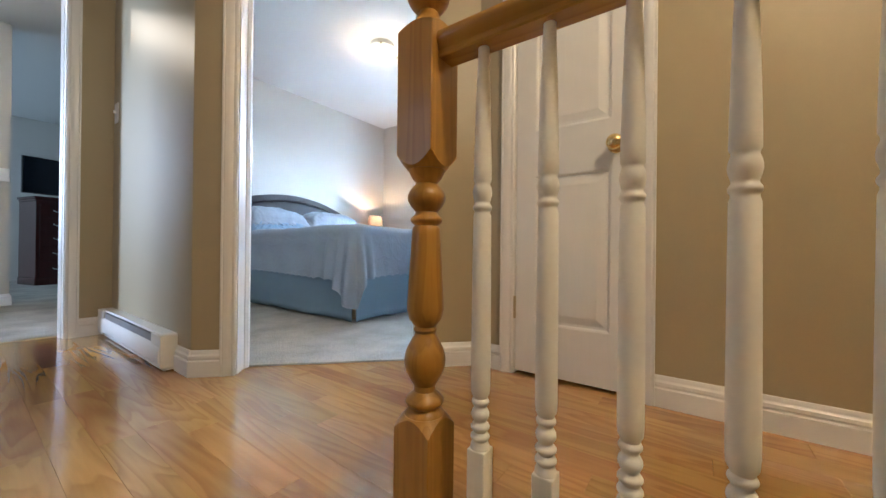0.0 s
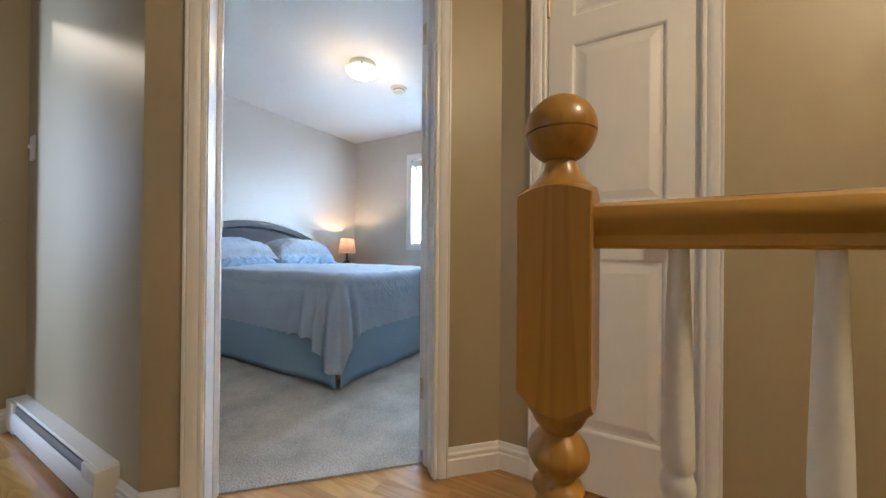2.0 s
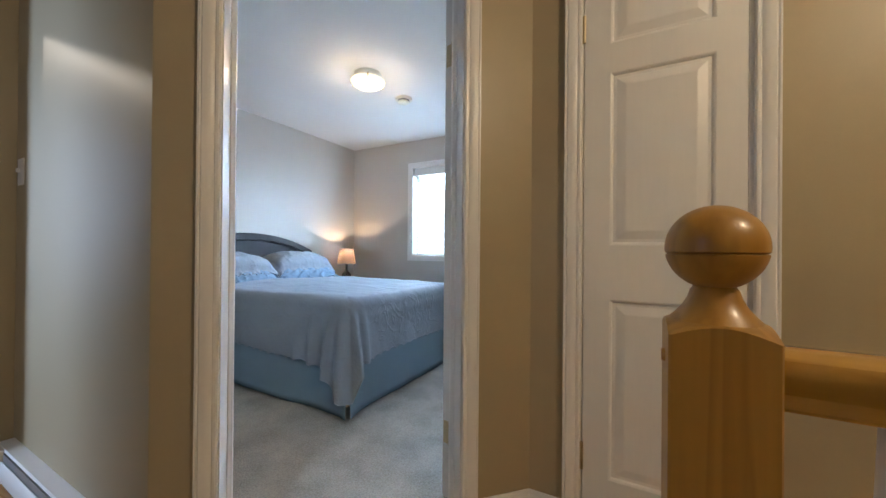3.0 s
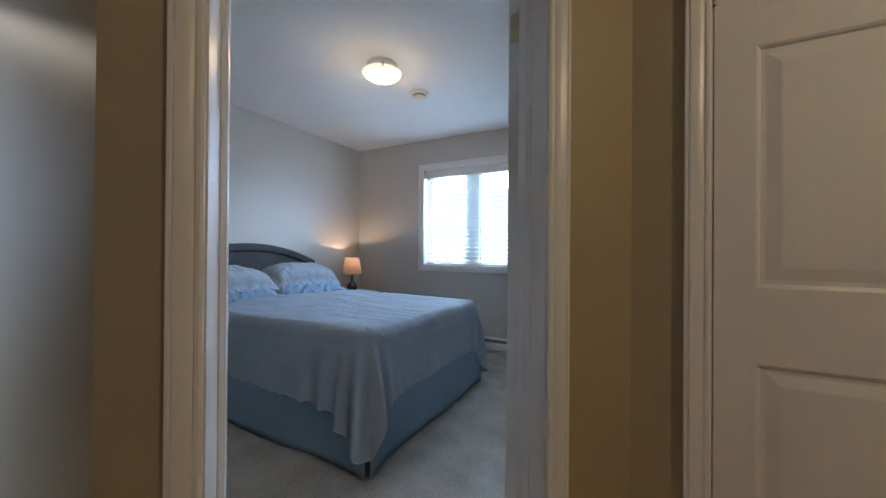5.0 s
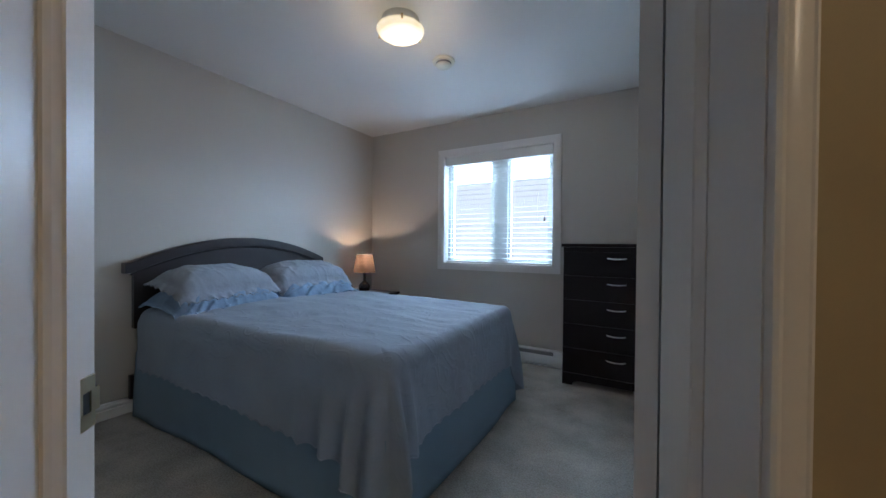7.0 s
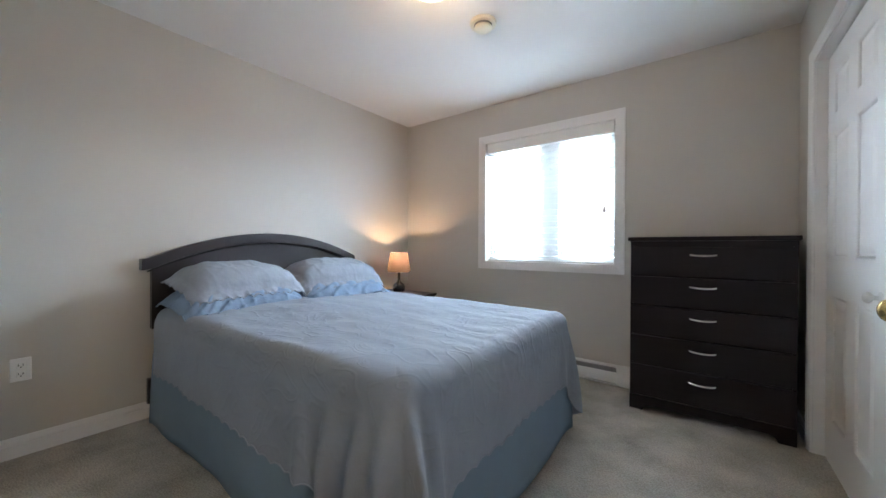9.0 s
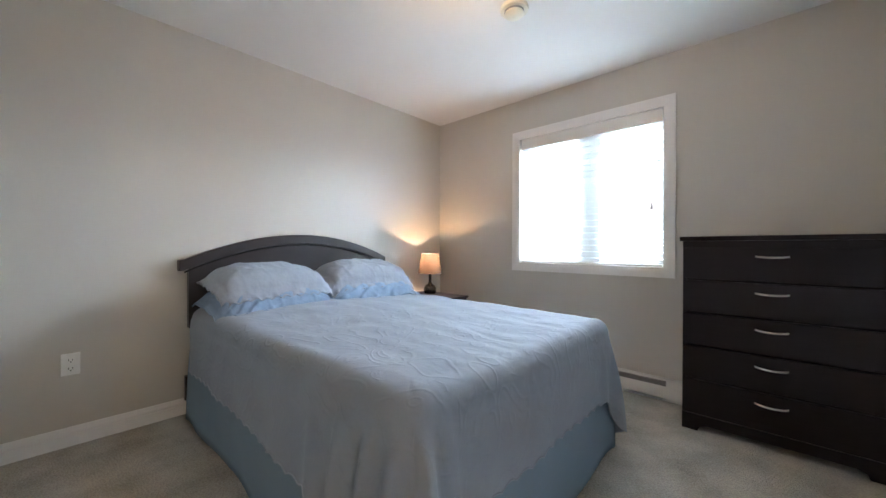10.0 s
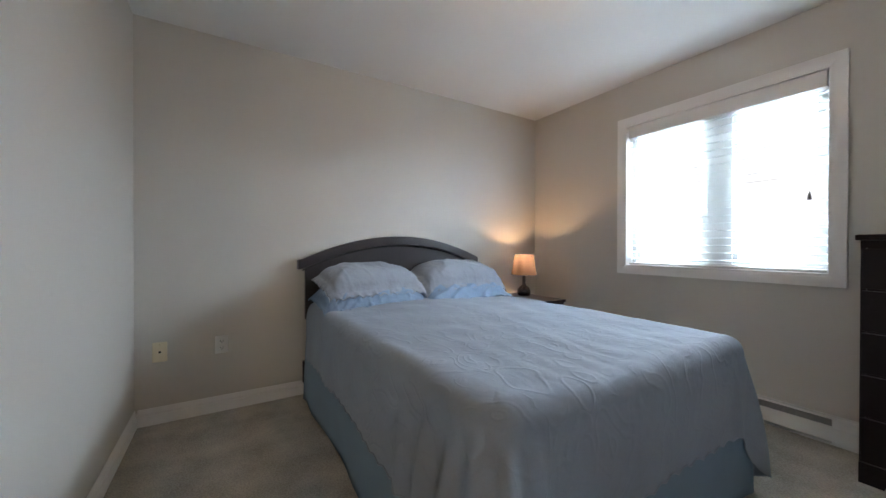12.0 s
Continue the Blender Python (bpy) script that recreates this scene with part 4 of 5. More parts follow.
def bedspread():
    t = thing("bedspread", "grey blue quilted bedspread with a scalloped hem, draped over the bed", "bedspread")
    per = perimeter(BX0, BX1, BY0, BY1, 0.085, 0.009)
    ca, cb = (BX1, BY0), (BX1, BY1)
    bm = bmesh.new()
    n = len(per)
    arc = 0.0
    arcs = []
    for i, p in enumerate(per):
        arcs.append(arc)
        q_ = per[(i + 1) % n]
        arc += math.hypot(q_[0] - p[0], q_[1] - p[1])
    K = 26
    cols = []
    ym = 0.5 * (BY0 + BY1)
    for i, (x, y, nx, ny) in enumerate(per):
        s = arcs[i]
        ea = (x - ca[0]) if ny < -0.5 else (y - ca[1]) if nx > 0.5 else 9.0
        eb = (y - cb[1]) if nx > 0.5 else (cb[0] - x) if ny > 0.5 else 9.0
        ga, gb = math.exp(-((ea + 0.015) / 0.058) ** 2), math.exp(-((eb - 0.02) / 0.095) ** 2)
        if nx < -0.5 or abs(ea) > 1.2:
            ga = 0.0
        if nx < -0.5 or abs(eb) > 1.2:
            gb = 0.0
        scal = abs(math.sin(math.pi * s / 0.085))
        hem = 0.310 + 0.015 * scal - 0.195 * ga - 0.275 * gb - 0.065 * math.exp(-((ea + 0.12) / 0.085) ** 4) + 0.010 * math.sin(s * 3.1)
        folds = 0.0
        if ny < 0.5:
            for e0, amp, wd in ((-0.42, 0.020, 0.045), (-0.26, 0.040, 0.038), (-0.19, -0.010, 0.022), (-0.125, 0.044, 0.028), (-0.085, -0.006, 0.016), (-0.045, 0.062, 0.020),
                                (-0.006, 0.012, 0.012), (0.048, 0.085, 0.022), (0.085, -0.012, 0.018), (0.130, 0.020, 0.030)):
                folds += amp * math.exp(-((ea - e0) / wd) ** 2)
            folds += 0.022 * math.exp(-(ea / 0.30) ** 2)
        for e0, amp, wd in ((-0.16, 0.012, 0.05), (-0.07, -0.012, 0.03), (0.0, 0.105, 0.050), (0.075, -0.035, 0.022), (0.12, 0.050, 0.032), (0.22, 0.015, 0.05)):
            folds += amp * math.exp(-((eb - e0) / wd) ** 2) * (nx > -0.5)
        if nx < -0.5:
            hem = 0.60
        col = []
        R = 0.068
        for k in range(K + 1):
            f = k / K
            if f < 0.25:
                a = f / 0.25 * math.pi / 2
                off, z = -R + R * math.sin(a), top_z(x, y) - R + R * math.cos(a)
            else:
                g = (f - 0.25) / 0.75
                z = (top_z(x, y) - R) * (1 - g) + hem * g
                fold = 0.008 * math.sin(s * 11 + 1.5 * math.sin(s * 2.3)) + 0.006 * noise.noise((s * 3.0, z * 2, 7)) * 2
                off = 0.012 * g + fold * g + 1.2 * folds * (g * (1.9 - 0.9 * g))
                off = max(off, 0.010 * min(1.0, g * 6))
            col.append(bm.verts.new((x + nx * off, y + ny * off, z)))
        cols.append(col)
    for i in range(n):
        j = (i + 1) % n
        for k in range(K):
            bm.faces.new((cols[i][k], cols[j][k], cols[j][k + 1], cols[i][k + 1]))
    J = 26
    prev = [c[0] for c in cols]
    for jn in range(1, J + 1):
        f = jn / (J + 0.5)
        ring = []
        for i, (x, y, nx, ny) in enumerate(per):
            v = cols[i][0].co
            sx = min(max(v.x, BX0 + 0.73), BX1 - 0.73)
            px, py = v.x + (sx - v.x) * f, v.y + (ym - v.y) * f
            ring.append(bm.verts.new((px, py, top_z(px, py) + 0.012 * f)))
        for i in range(n):
            j = (i + 1) % n
            bm.faces.new((prev[i], prev[j], ring[j], ring[i]))
        prev = ring
    bm.faces.new(prev)
    ob = part("draped_cloth", bm, QUILT, t, smooth=True)
    ob.data.set_sharp_from_angle(angle=radians(180))
    # scalloped binding along the hem
    bm = bmesh.new()
    hemco = []
    me = ob.data
    for i in range(n):
        hemco.append(me.vertices[i * (K + 1) + K].co.copy())
    rr = 0.0032
    rings = []
    for i, c in enumerate(hemco):
        nx, ny = per[i][2], per[i][3]
        rings.append([bm.verts.new((c.x + nx * rr * math.cos(a), c.y + ny * rr * math.cos(a), c.z + rr * math.sin(a))) for a in [k * math.pi / 3 for k in range(6)]])
    for i in range(n):
        A, B = rings[i], rings[(i + 1) % n]
        for k in range(6):
            bm.faces.new((A[k], A[(k + 1) % 6], B[(k + 1) % 6], B[k]))
    part("scalloped_edge", bm, SHAM, t, smooth=True)


def bed():
    b = thing("bed", "queen bed with dark arched headboard and blue fabric skirt", "bed")
    part("mattress", boxes((BX0 + 0.01, BX1 - 0.03, BY0 + 0.03, BY1 - 0.03, 0.40, 0.672)), BOXSP, b, bevel=0.04, seg=4)
    part("box_spring", boxes((BX0 + 0.01, BX1 - 0.03, BY0 + 0.03, BY1 - 0.03, 0.18, 0.398)), BOXSP, b, bevel=0.015)
    for x in (BX0 + 0.12, BX1 - 0.15):
        for y in (BY0 + 0.12, BY1 - 0.12):
            part("leg", boxes((x - 0.03, x + 0.03, y - 0.03, y + 0.03, 0.006, 0.18)), PINE, b)
    part("leg", boxes((-3.895, -3.87, 1.985, 2.01, 0.006, 0.30)), PINE, b, "bare pine headboard leg")
    # skirt: three hanging panels that meet at the foot corners
    segs = [[(BX0 + 0.02, BY0 - 0.008), (BX1 + 0.012, BY0 - 0.008)], [(BX1 + 0.012, BY0 + 0.002), (BX1 + 0.012, BY1 - 0.002)], [(BX1 + 0.012, BY1 + 0.008), (BX0 + 0.02, BY1 + 0.008)]]
    nr = [(0, -1), (1, 0), (0, 1)]
    for si, ((a, c), nn) in enumerate(zip(segs, nr)):
        bm = bmesh.new()
        a, c = Vector(a), Vector(c)
        L = (c - a).length
        m = int(L / 0.02)
        cols = []
        for i in range(m + 1):
            p = a.lerp(c, i / m)
            s = L * i / m
            e = min(s, L - s)
            col = []
            for k in range(11):
                g = k / 10
                z = 0.42 * (1 - g) + 0.012 * g + (0.010 * g * abs(math.sin(s * 4.2 + si)))
                o = (0.012 * math.sin(s * 6.5 + si * 2) + 0.010 * noise.noise((s * 3, si * 9, 1)) + 0.018 * math.exp(-e / 0.05)) * g - 0.004
                o += 0.012 * g * noise.noise((s * 1.3, g, 4.0 + si))
                col.append(bm.verts.new((p.x + nn[0] * (o - 0.006), p.y + nn[1] * (o - 0.006), z)))
            cols.append(col)
        for i in range(m):
            for k in range(10):
                bm.faces.new((cols[i][k], cols[i + 1][k], cols[i + 1][k + 1], cols[i][k + 1]))
        o = part("bed_skirt", bm, SKIRT, b, "pale blue cotton bed skirt panel", smooth=True)
        md = o.modifiers.new("thick", "SOLIDIFY")
        md.thickness = 0.003
    # headboard
    hb = part("headboard", headboard_panel(), ESPH, b, "dark espresso arched headboard", bevel=0.002, seg=1)
    part("crown_moulding", headboard_crown(0.068, 0.028, 0.0), ESPH, hb, bevel=0.004)
    # dark raised strip stands in for the shade of the headboard's groove
    part("groove_shade_strip", headboard_crown(0.010, 0.006, 0.074), DARK, hb)
    part("lower_rail", boxes((-3.945, -3.915, BY0 - 0.01, BY1 + 0.08, 0.105, 0.255)), ESPH, b, "dark espresso lower rail")


def arch(y):
    yc, hw = 2.715, 0.775
    u = max(-1.0, min(1.0, (y - yc) / hw))
    return 0.985 + 0.178 * (1 - abs(u) ** 2.0)


def headboard_panel():
    bm = bmesh.new()
    ys = [1.972 + (3.466 - 1.972) * i / 40 for i in range(41)]
    pts = [(ys[0], 0.56)] + [(y, arch(y) - 0.03) for y in ys] + [(ys[-1], 0.56)]
    f = [bm.verts.new((-3.905, y, z)) for y, z in pts]
    g = [bm.verts.new((-3.940, y, z)) for y, z in pts]
    n = len(pts)
    bm.faces.new(f), bm.faces.new(g[::-1])
    for i in range(n):
        bm.faces.new((f[i], f[(i + 1) % n], g[(i + 1) % n], g[i]))
    return bm


def headboard_crown(width, proud, drop):
    bm = bmesh.new()
    e = 0.0 if drop == 0 else 0.03
    ys = [1.918 + e + (3.490 - 1.918 - 2 * e) * i / 48 for i in range(49)]
    rings = []
    for y in ys:
        z = arch(y) - drop
        x = -3.905 if drop == 0 else -3.9045
        rings.append([bm.verts.new(p) for p in ((x + 0.0005, y, z - width), (x + proud, y, z - width), (x + proud, y, z - 0.008), (x + proud - 0.006, y, z), (x - 0.040 if drop == 0 else x, y, z), (x - 0.040 if drop == 0 else x, y, z - width))])
    for A, B in zip(rings, rings[1:]):
        for k in range(6):
            bm.faces.new((A[k], A[(k + 1) % 6], B[(k + 1) % 6], B[k]))
    bm.faces.new(rings[0][::-1]), bm.faces.new(rings[-1])
    return bm


def pillow(name, label, material, m, L, W, T, flange, seed, wr, droop=0.0, ruffle=0.004, pleat=0.0):
    """A pillow with its long side along y; its front (+x) flange droops and ruffles, its filling bulges and creases."""
    bm = bmesh.new()
    nu, nv = 104, 56
    top, bot = {}, {}
    for i in range(nu + 1):
        for j in range(nv + 1):
            u, v = -1 + 2 * i / nu, -1 + 2 * j / nv
            c = 1 - 0.055 * (abs(u) * abs(v)) ** 2
            fu, fv = 1 - 2 * flange / L, 1 - 2 * flange / W
            pu, pv = min(1, abs(u) / fu), min(1, abs(v) / fv)
            h = T / 2 * max(0.0, (1 - pu ** 4.0) * (1 - pv ** 3.0)) ** 0.55
            y, x = u * L / 2 * c, v * W / 2 * c
            nz = noise.noise((x * 5, y * 5, seed + 8))
            front, edge, ends = max(0.0, (v - 0.45) / 0.55) ** 1.3, max(0.0, (v - 0.84) / 0.16), max(0.0, (abs(u) - 0.86) / 0.14) ** 1.4
            back = max(0.0, (-v - 0.8) / 0.2)
            ruf = ruffle * (1.0 + 1.6 * nz) * (math.sin(105 * y + 7 * nz) * (edge + 0.5 * back) + math.sin(100 * x + 7 * nz) * ends)
            slope = pleat * front * math.sin(40 * y + 75 * x + 12 * nz) * (0.7 + 0.9 * noise.noise((y * 4, seed, 2.0)))
            w = wr * (noise.noise((x * 8, y * 8, seed)) + 0.5 * noise.noise((x * 22 + y * 6, y * 13, seed + 3)))
            rid = 1 - abs(noise.noise((x * 6 + 3 * y, y * 11 - 5 * x, seed + 31))) * 3.4
            w += 0.55 * wr * max(0.0, rid) ** 2
            sag = -0.022 * abs(u) ** 4 - 0.030 * abs(v) ** 3 - droop * (front + 0.55 * ends) + 0.012 * noise.noise((x * 3, y * 3, seed + 20))
            x2 = x + (0.008 * abs(math.sin(math.pi * y / 0.06)) * (1 if v > 0 else -1) if abs(v) > 0.97 else 0) - 0.3 * droop * front
            t = bm.verts.new((x2, y, h + w * (1 - 0.3 * max(abs(u), abs(v))) + ruf + slope + sag))
            top[i, j] = t
            border = i in (0, nu) or j in (0, nv)
            bot[i, j] = t if border else bm.verts.new((x2, y, -h * 0.75 - 0.004 + ruf + 0.6 * slope + sag + 0.4 * w))
    for i in range(nu):
        for j in range(nv):
            bm.faces.new((top[i, j], top[i + 1, j], top[i + 1, j + 1], top[i, j + 1]))
            bm.faces.new((bot[i, j], bot[i, j + 1], bot[i + 1, j + 1], bot[i + 1, j]))
    edge = [top[i, 0].co.copy() for i in range(nu)] + [top[nu, j].co.copy() for j in range(nv)] + [top[nu - i, nv].co.copy() for i in range(nu)] + [top[0, nv - j].co.copy() for j in range(nv)]
    t = thing(name, label, "pillow", "pillows on the bed", m=m)
    ob = part("cover", bm, material, t, smooth=True)
    ob.data.set_sharp_from_angle(angle=radians(180))
    bm = bmesh.new()
    rings = []
    for c in edge:
        o = Vector((c.x, c.y, 0)).normalized()
        rings.append([bm.verts.new(c + o * 0.004 * math.cos(a) + Vector((0, 0, 0.003 * math.sin(a)))) for a in [k * math.pi / 3 for k in range(6)]])
    for i in range(len(rings)):
        A, B = rings[i], rings[(i + 1) % len(rings)]
        for k in range(6):
            bm.faces.new((A[k], A[(k + 1) % 6], B[(k + 1) % 6], B[k]))
    part("edge_piping", bm, material, t, smooth=True)


bed()
bedspread()
pillow("pillow", "light blue pillow lying flat under a grey blue sham", SHEET, pose(-3.600, 2.338, 0.752, 0, 3, 1), 0.75, 0.54, 0.15, 0.025, 1.0, 0.022, 0.020, 0.002, 0.023)
pillow("pillow", "light blue pillow lying flat near the bedside lamp", SHEET, pose(-3.595, 3.065, 0.752, 0, 3, -2), 0.77, 0.56, 0.14, 0.025, 4.0, 0.020, 0.018, 0.002, 0.027)
pillow("pillow_sham", "grey blue quilted pillow sham leaning on a light blue pillow", SHAM, pose(-3.622, 2.350, 0.872, 0, 8, 3), 0.71, 0.50, 0.170, 0.045, 7.0, 0.013, 0.042, 0.0048)
pillow("pillow_sham", "grey blue quilted pillow sham nearer the bedside lamp", SHAM, pose(-3.622, 3.068, 0.872, 0, 8, -4), 0.74, 0.50, 0.175, 0.045, 9.0, 0.014, 0.044, 0.0055)


# ---- nightstand and lamp ----
def nightstand():
    n = thing("nightstand", "dark espresso nightstand beside the bed", "nightstand")
    x0, x1, y0, y1, zt = -3.92, -3.36, 3.56, 4.06, 0.612
    part("top", boxes((x0 - 0.01, x1 + 0.015, y0 - 0.01, y1 + 0.01, zt - 0.022, zt)), ESP, n, bevel=0.003)
    part("body", boxes((x0, x1, y0, y1, 0.05, zt - 0.0225)), ESP, n, bevel=0.002)
    for z in (0.08, 0.335):
        d = part("drawer", boxes((x1 + 0.001, x1 + 0.016, y0 + 0.02, y1 - 0.02, z, z + 0.235)), ESP, n, bevel=0.002)
        part("handle", boxes((x1 + 0.017, x1 + 0.030, 3.76, 3.86, z + 0.115, z + 0.123)), NICKEL, d, "nickel handle", bevel=0.002)
    for y in (y0 + 0.02, y1 - 0.06):
        for x in (x0 + 0.01, x1 - 0.05):
            part("foot", boxes((x, x + 0.04, y, y + 0.04, 0.006, 0.05)), ESP, n)


def table_lamp():
    l = thing("table_lamp", "small black lamp with a peach fabric shade, lit", "table lamp", m=pose(-3.73, 3.933, 0.612))
    l.scale = (1.04, 1.04, 1.04)
    pr = [(0, 0), (0.052, 0), (0.056, 0.006), (0.061, 0.030), (0.059, 0.055), (0.045, 0.077), (0.021, 0.094), (0.014, 0.110), (0.014, 0.160), (0.017, 0.175), (0.012, 0.185), (0.010, 0.200), (0, 0.201)]
    part("base", lathe(bmesh.new(), pr, 32), BLACKC, l, "glossy black ceramic lamp base", smooth=True)
    part("bulb_holder", lathe(bmesh.new(), [(0, 0.200), (0.012, 0.200), (0.012, 0.228), (0, 0.229)], 16), HINGE, l)
    bm = bmesh.new()
    pr = [(0.116, 0.192), (0.083, 0.382)]
    rings = [[bm.verts.new((r * math.cos(a), r * math.sin(a), z)) for a in [2 * math.pi * i / 48 for i in range(48)]] for r, z in pr]
    for i in range(48):
        j = (i + 1) % 48
        bm.faces.new((rings[0][i], rings[0][j], rings[1][j], rings[1][i]))
    part("shade", bm, SHADE, l, "peach fabric lamp shade", smooth=True)
    for r, z in ((0.1165, 0.192), (0.0835, 0.382)):
        part("shade_ring", lathe(bmesh.new(), [(r - 0.002, z - 0.0015), (r + 0.001, z - 0.0015), (r + 0.001, z + 0.0015), (r - 0.002, z + 0.0015), (r - 0.002, z - 0.0015)], 40, cap=False), SHAM, l)


nightstand()
table_lamp()


# ---- dresser ----
def dresser():
    x0, x1, y0, y1 = -1.618, -0.818, 3.958, 4.262
    d = thing("dresser", "dark espresso chest with five drawers and nickel handles", "chest of drawers")
    part("top", boxes((x0 - 0.016, x1 + 0.012, y0 - 0.014, y1 + 0.006, 1.112, 1.138)), ESP, d, bevel=0.004)
    bm = boxes((x0, x0 + 0.018, y0, y1, 0.006, 1.111), (x1 - 0.018, x1, y0, y1, 0.006, 1.111), (x0 + 0.018, x1 - 0.018, y1 - 0.012, y1 - 0.002, 0.05, 1.111), (x0 + 0.018, x1 - 0.018, y0 + 0.012, y0 + 0.03, 0.10, 1.111))
    part("carcass", bm, ESP, d)
    bm = bmesh.new()
    pts = [(x0, 0.006), (x0 + 0.075, 0.006), (x0 + 0.085, 0.030), (x0 + 0.12, 0.044), (x1 - 0.12, 0.044), (x1 - 0.085, 0.030), (x1 - 0.075, 0.006), (x1, 0.006), (x1, 0.100), (x0, 0.100)]
    a = [bm.verts.new((x, y0 - 0.010, z)) for x, z in pts]
    c = [bm.verts.new((x, y0 - 0.0005, z)) for x, z in pts]
    bm.faces.new(a), bm.faces.new(c[::-1])
    for i in range(len(pts)):
        j = (i + 1) % len(pts)
        bm.faces.new((a[i], a[j], c[j], c[i]))
    part("plinth", bm, ESP, d, "shaped plinth rail")
    part("frieze", boxes((x0, x1, y0 - 0.006, y0 - 0.0005, 1.080, 1.111)), ESP, d)
    for zb, zt, hz in ((0.892, 1.074, 1.026), (0.700, 0.884, 0.830), (0.507, 0.692, 0.636), (0.313, 0.499, 0.440), (0.104, 0.305, 0.246)):
        dr = part("drawer", boxes((x0 + 0.005, x1 - 0.005, y0 - 0.014, y0 + 0.006, zb + 0.001, zt - 0.002)), ESP, d, bevel=0.0025)
        bm = bmesh.new()
        n = 14
        rings = []
        for i in range(n + 1):
            u = -1 + 2 * i / n
            x = -1.2285 + 0.066 * u
            yy = y0 - 0.014 - 0.022 * (1 - u * u) ** 0.5 - 0.002
            zz = hz - 0.005 * (1 - u * u)
            rings.append([bm.verts.new((x, yy + a_, zz + b_)) for a_, b_ in ((0, -0.005), (-0.004, 0), (0, 0.005), (0.003, 0))])
        for A, B in zip(rings, rings[1:]):
            for k in range(4):
                bm.faces.new((A[k], A[(k + 1) % 4], B[(k + 1) % 4], B[k]))
        bm.faces.new(rings[0][::-1]), bm.faces.new(rings[-1])
        part("handle", bm, NICKEL, dr, "curved nickel drawer handle", smooth=True)


dresser()


# ---- second bedroom ----
def cherry_chest():
    m = pose(-6.86, 0.955, 0.006, 0, 0, 104)
    d = thing("cherry_chest", "dark cherry chest of drawers with brass pulls", "chest of drawers", m=m)
    w, dep = 0.92, 0.46
    part("top", boxes((-0.02, w + 0.02, -0.02, dep + 0.01, 1.135, 1.165)), CHERRY, d, bevel=0.006)
    part("cornice", boxes((-0.008, w + 0.008, -0.008, dep, 1.105, 1.134)), CHERRY, d, bevel=0.006)
    part("body", boxes((0, w, 0, dep, 0.10, 1.104)), CHERRY, d, bevel=0.003)
    part("plinth", boxes((-0.01, w + 0.01, -0.01, dep, 0.0, 0.10)), CHERRY, d, bevel=0.01)
    z = 0.115
    for h in (0.21, 0.20, 0.19, 0.185, 0.175):
        dr = part("drawer", boxes((0.03, w - 0.03, -0.018, -0.001, z, z + h - 0.012)), CHERRY, d, bevel=0.004)
        for x in (0.20, w - 0.20):
            bm = bmesh.new()
            for i in range(9):
                a0, a1 = math.pi * i / 9, math.pi * (i + 1) / 9
                box(bm, x - 0.04 * math.cos(a0), x - 0.04 * math.cos(a1), -0.030, -0.024, z + h / 2 - 0.018 * math.sin(a0) - 0.003, z + h / 2 - 0.018 * math.sin(a0) + 0.003)
            box(bm, x - 0.045, x - 0.035, -0.026, -0.019, z + h / 2 - 0.006, z + h / 2 + 0.006)
            box(bm, x + 0.035, x + 0.045, -0.026, -0.019, z + h / 2 - 0.006, z + h / 2 + 0.006)
            part("pull", bm, NICKEL, dr, "small bail pull")
        z += h
    t = thing("television", "flat black television standing on the cherry chest", "television", m=m @ pose(-0.07, 0.18, 1.165, 0, 0, 0))
    part("frame", boxes((0, 0.86, -0.01, 0.03, 0.045, 0.53)), BLACKC, t, bevel=0.004)
    part("screen", boxes((0.012, 0.848, -0.0125, -0.0105, 0.058, 0.518)), TVS, t, "dark reflecting screen")
    part("stand", boxes((0.25, 0.61, -0.09, 0.11, 0, 0.012), (0.40, 0.46, -0.005, 0.025, 0.012, 0.05)), BLACKC, t, bevel=0.003)


cherry_chest()


# ---- hall floor strips ----
def clip(poly, a, b, c):
    """The part of a polygon where a*x + b*y <= c."""
    out = []
    for i, p in enumerate(poly):
        q_ = poly[(i + 1) % len(poly)]
        dp, dq = a * p[0] + b * p[1] - c, a * q_[0] + b * q_[1] - c
        if dp <= 0:
            out.append(p)
        if dp * dq < 0:
            t = dp / (dp - dq)
            out.append((p[0] + (q_[0] - p[0]) * t, p[1] + (q_[1] - p[1]) * t))
    return out


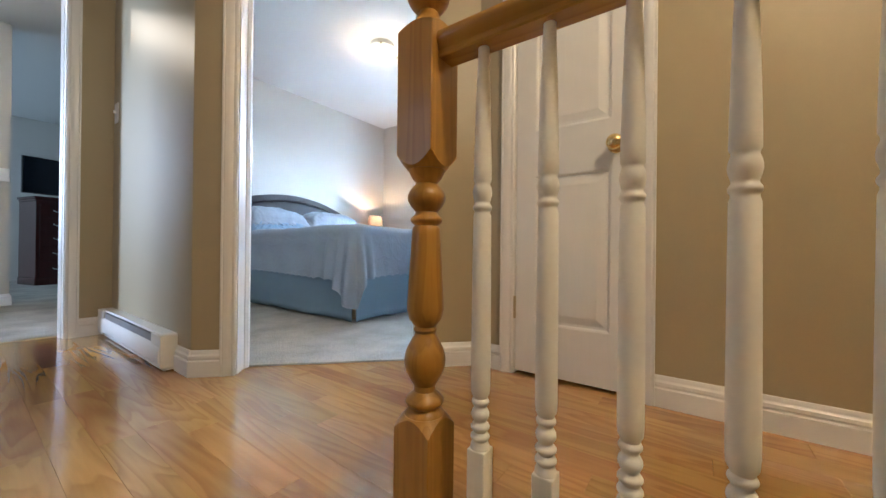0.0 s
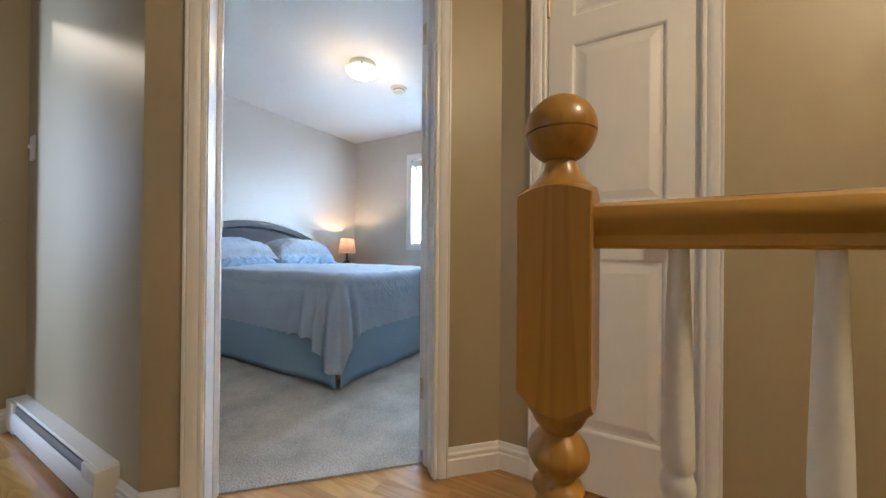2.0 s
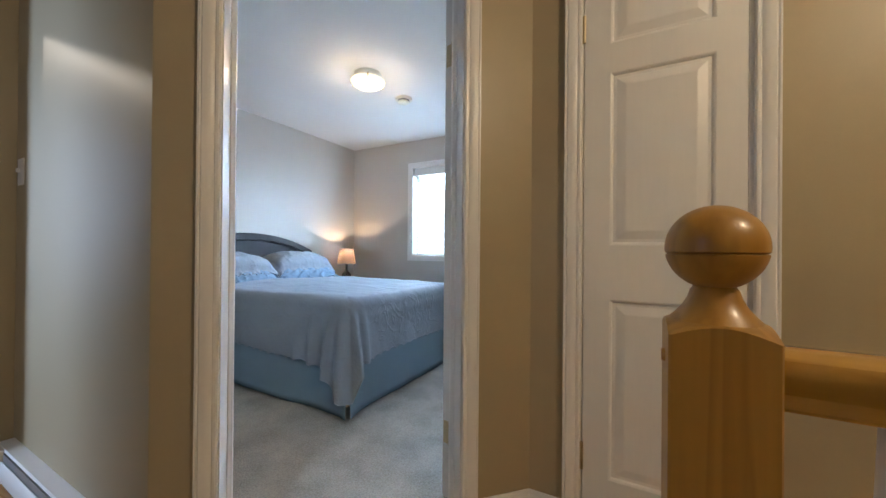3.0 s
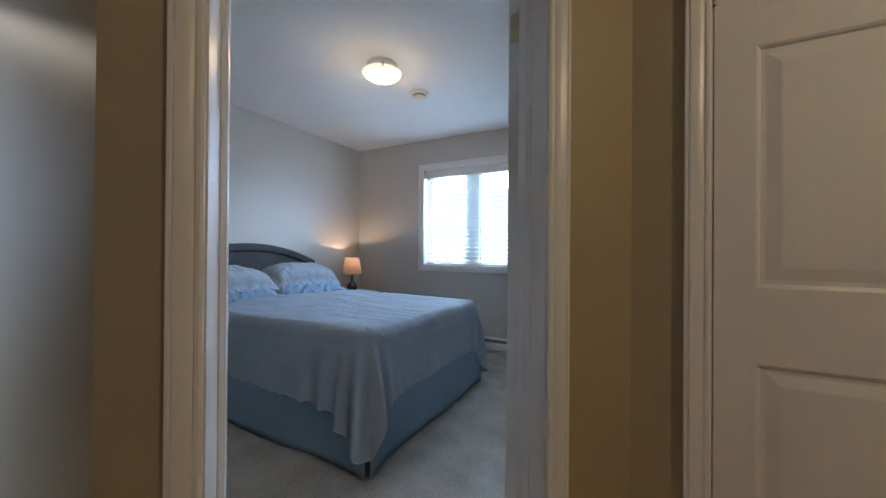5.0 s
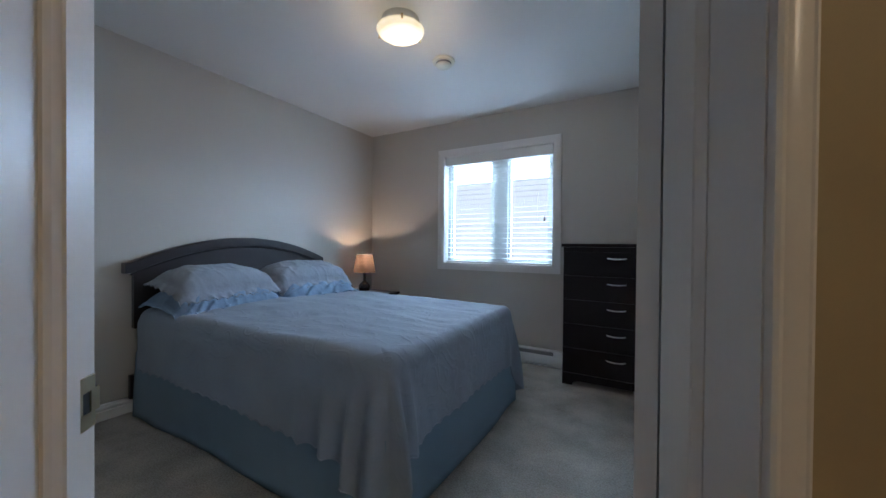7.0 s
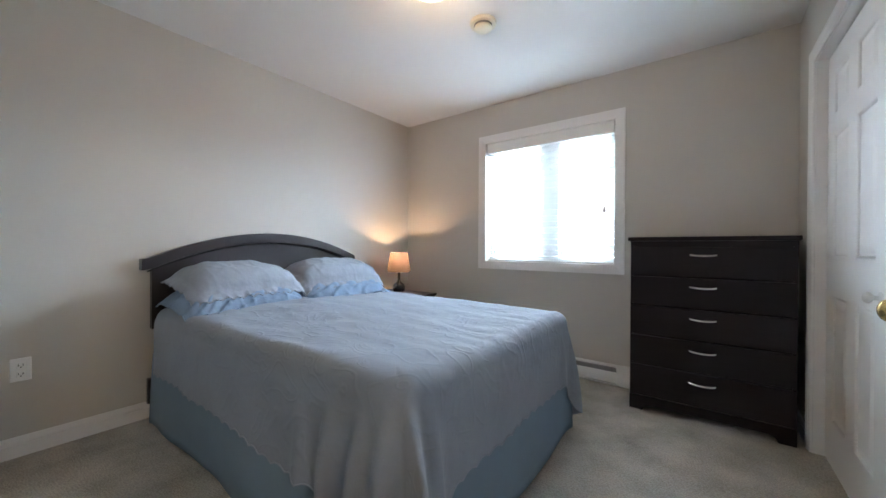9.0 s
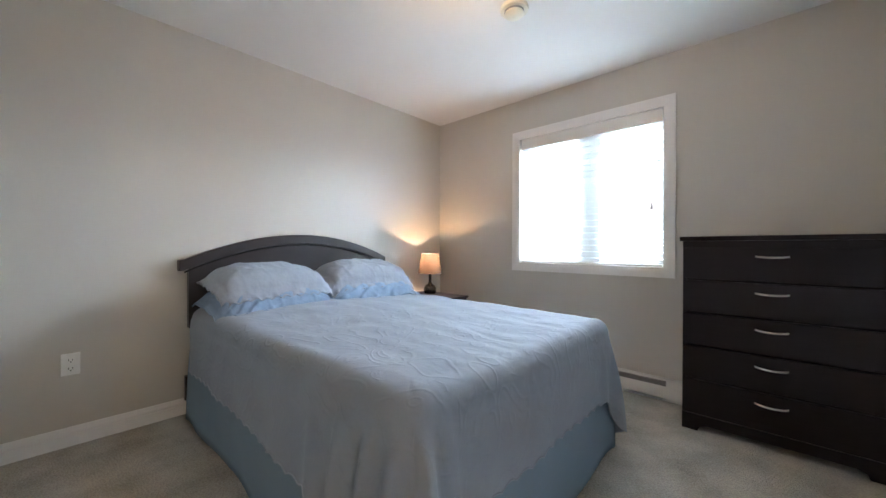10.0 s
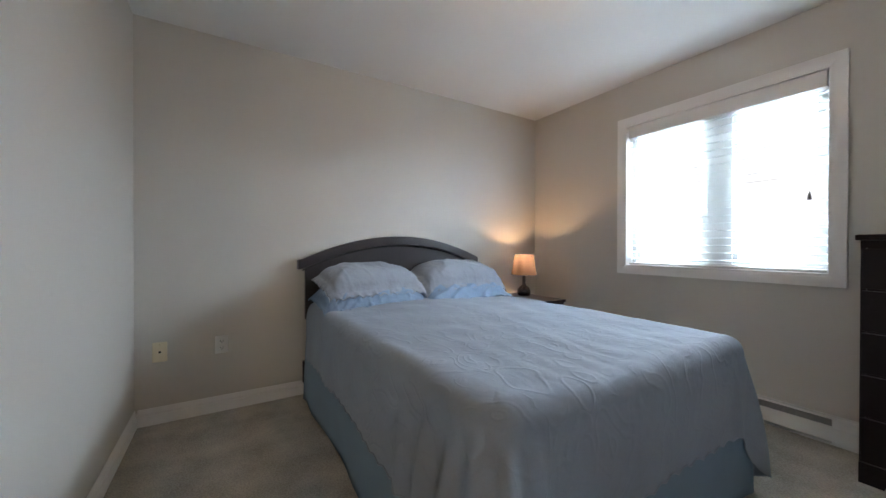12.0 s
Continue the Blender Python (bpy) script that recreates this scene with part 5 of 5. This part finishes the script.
def planks():
    rnd = random.Random(5)
    base = bpy.data.objects["floor_hall"]
    w = 0.0825
    count = 0
    far = bmesh.new()
    y = -1.5
    while y < 1.86:
        ye = y + w
        x = -2.925 - rnd.random() * 0.6
        xmax = -0.334 if y < 0.80 else 2.6
        if ye > 1.755:
            xmax = 2.6
        while x < xmax:
            L = rnd.choice((0.38, 0.5, 0.62, 0.75, 0.9, 1.1)) + rnd.random() * 0.1
            a, b = max(x, -2.925), min(x + L, xmax)
            x += L
            if b - a < 0.02:
                continue
            ylo = y if y >= 0.80 or a < -0.40 else y
            poly = [(a, ylo), (b, ylo), (b, ye), (a, ye)]
            if y < 0.80 < ye and b > -0.334:
                poly = [(a, 0.812), (b, 0.812), (b, ye), (a, ye)] if a > -0.334 else poly
            if ye > YH:
                poly = clip(poly, -R2, R2, 1.852)
            poly = clip(poly, 0, 1, 1.86)
            if len(poly) < 3:
                continue
            cx, cy = sum(p[0] for p in poly) / len(poly), sum(p[1] for p in poly) / len(poly)
            g = 0.0003
            top = [(px + (cx - px) * g * 2 / max(0.02, abs(px - cx)), py + (cy - py) * g / max(0.02, abs(py - cy))) for px, py in poly]
            near = cx < 0.9 and cy > -0.75
            bm = bmesh.new() if near else far
            lo = [bm.verts.new((px - (cx if near else 0), py - (cy if near else 0), -0.0215)) for px, py in poly]
            md = [bm.verts.new((px - (cx if near else 0), py - (cy if near else 0), -0.0010)) for px, py in poly]
            hi = [bm.verts.new((px - (cx if near else 0), py - (cy if near else 0), 0.0)) for px, py in top]
            k = len(poly)
            bm.faces.new(hi)
            for i in range(k):
                bm.faces.new((lo[i], lo[(i + 1) % k], md[(i + 1) % k], md[i]))
                bm.faces.new((md[i], md[(i + 1) % k], hi[(i + 1) % k], hi[i]))
            if near:
                dark = a < -2.5 < b and y < 0.625 < ye
                o = new("plank", mesh_of("plank", bm, OAKDK if dark else OAKF))
                o.parent = base
                o.location = (cx, cy, 0)
                count += 1
        y = ye
    o = new("far_planks", mesh_of("far_planks", far, OAKF))
    o.parent = base
    tagged(o, kind="stuff")


planks()
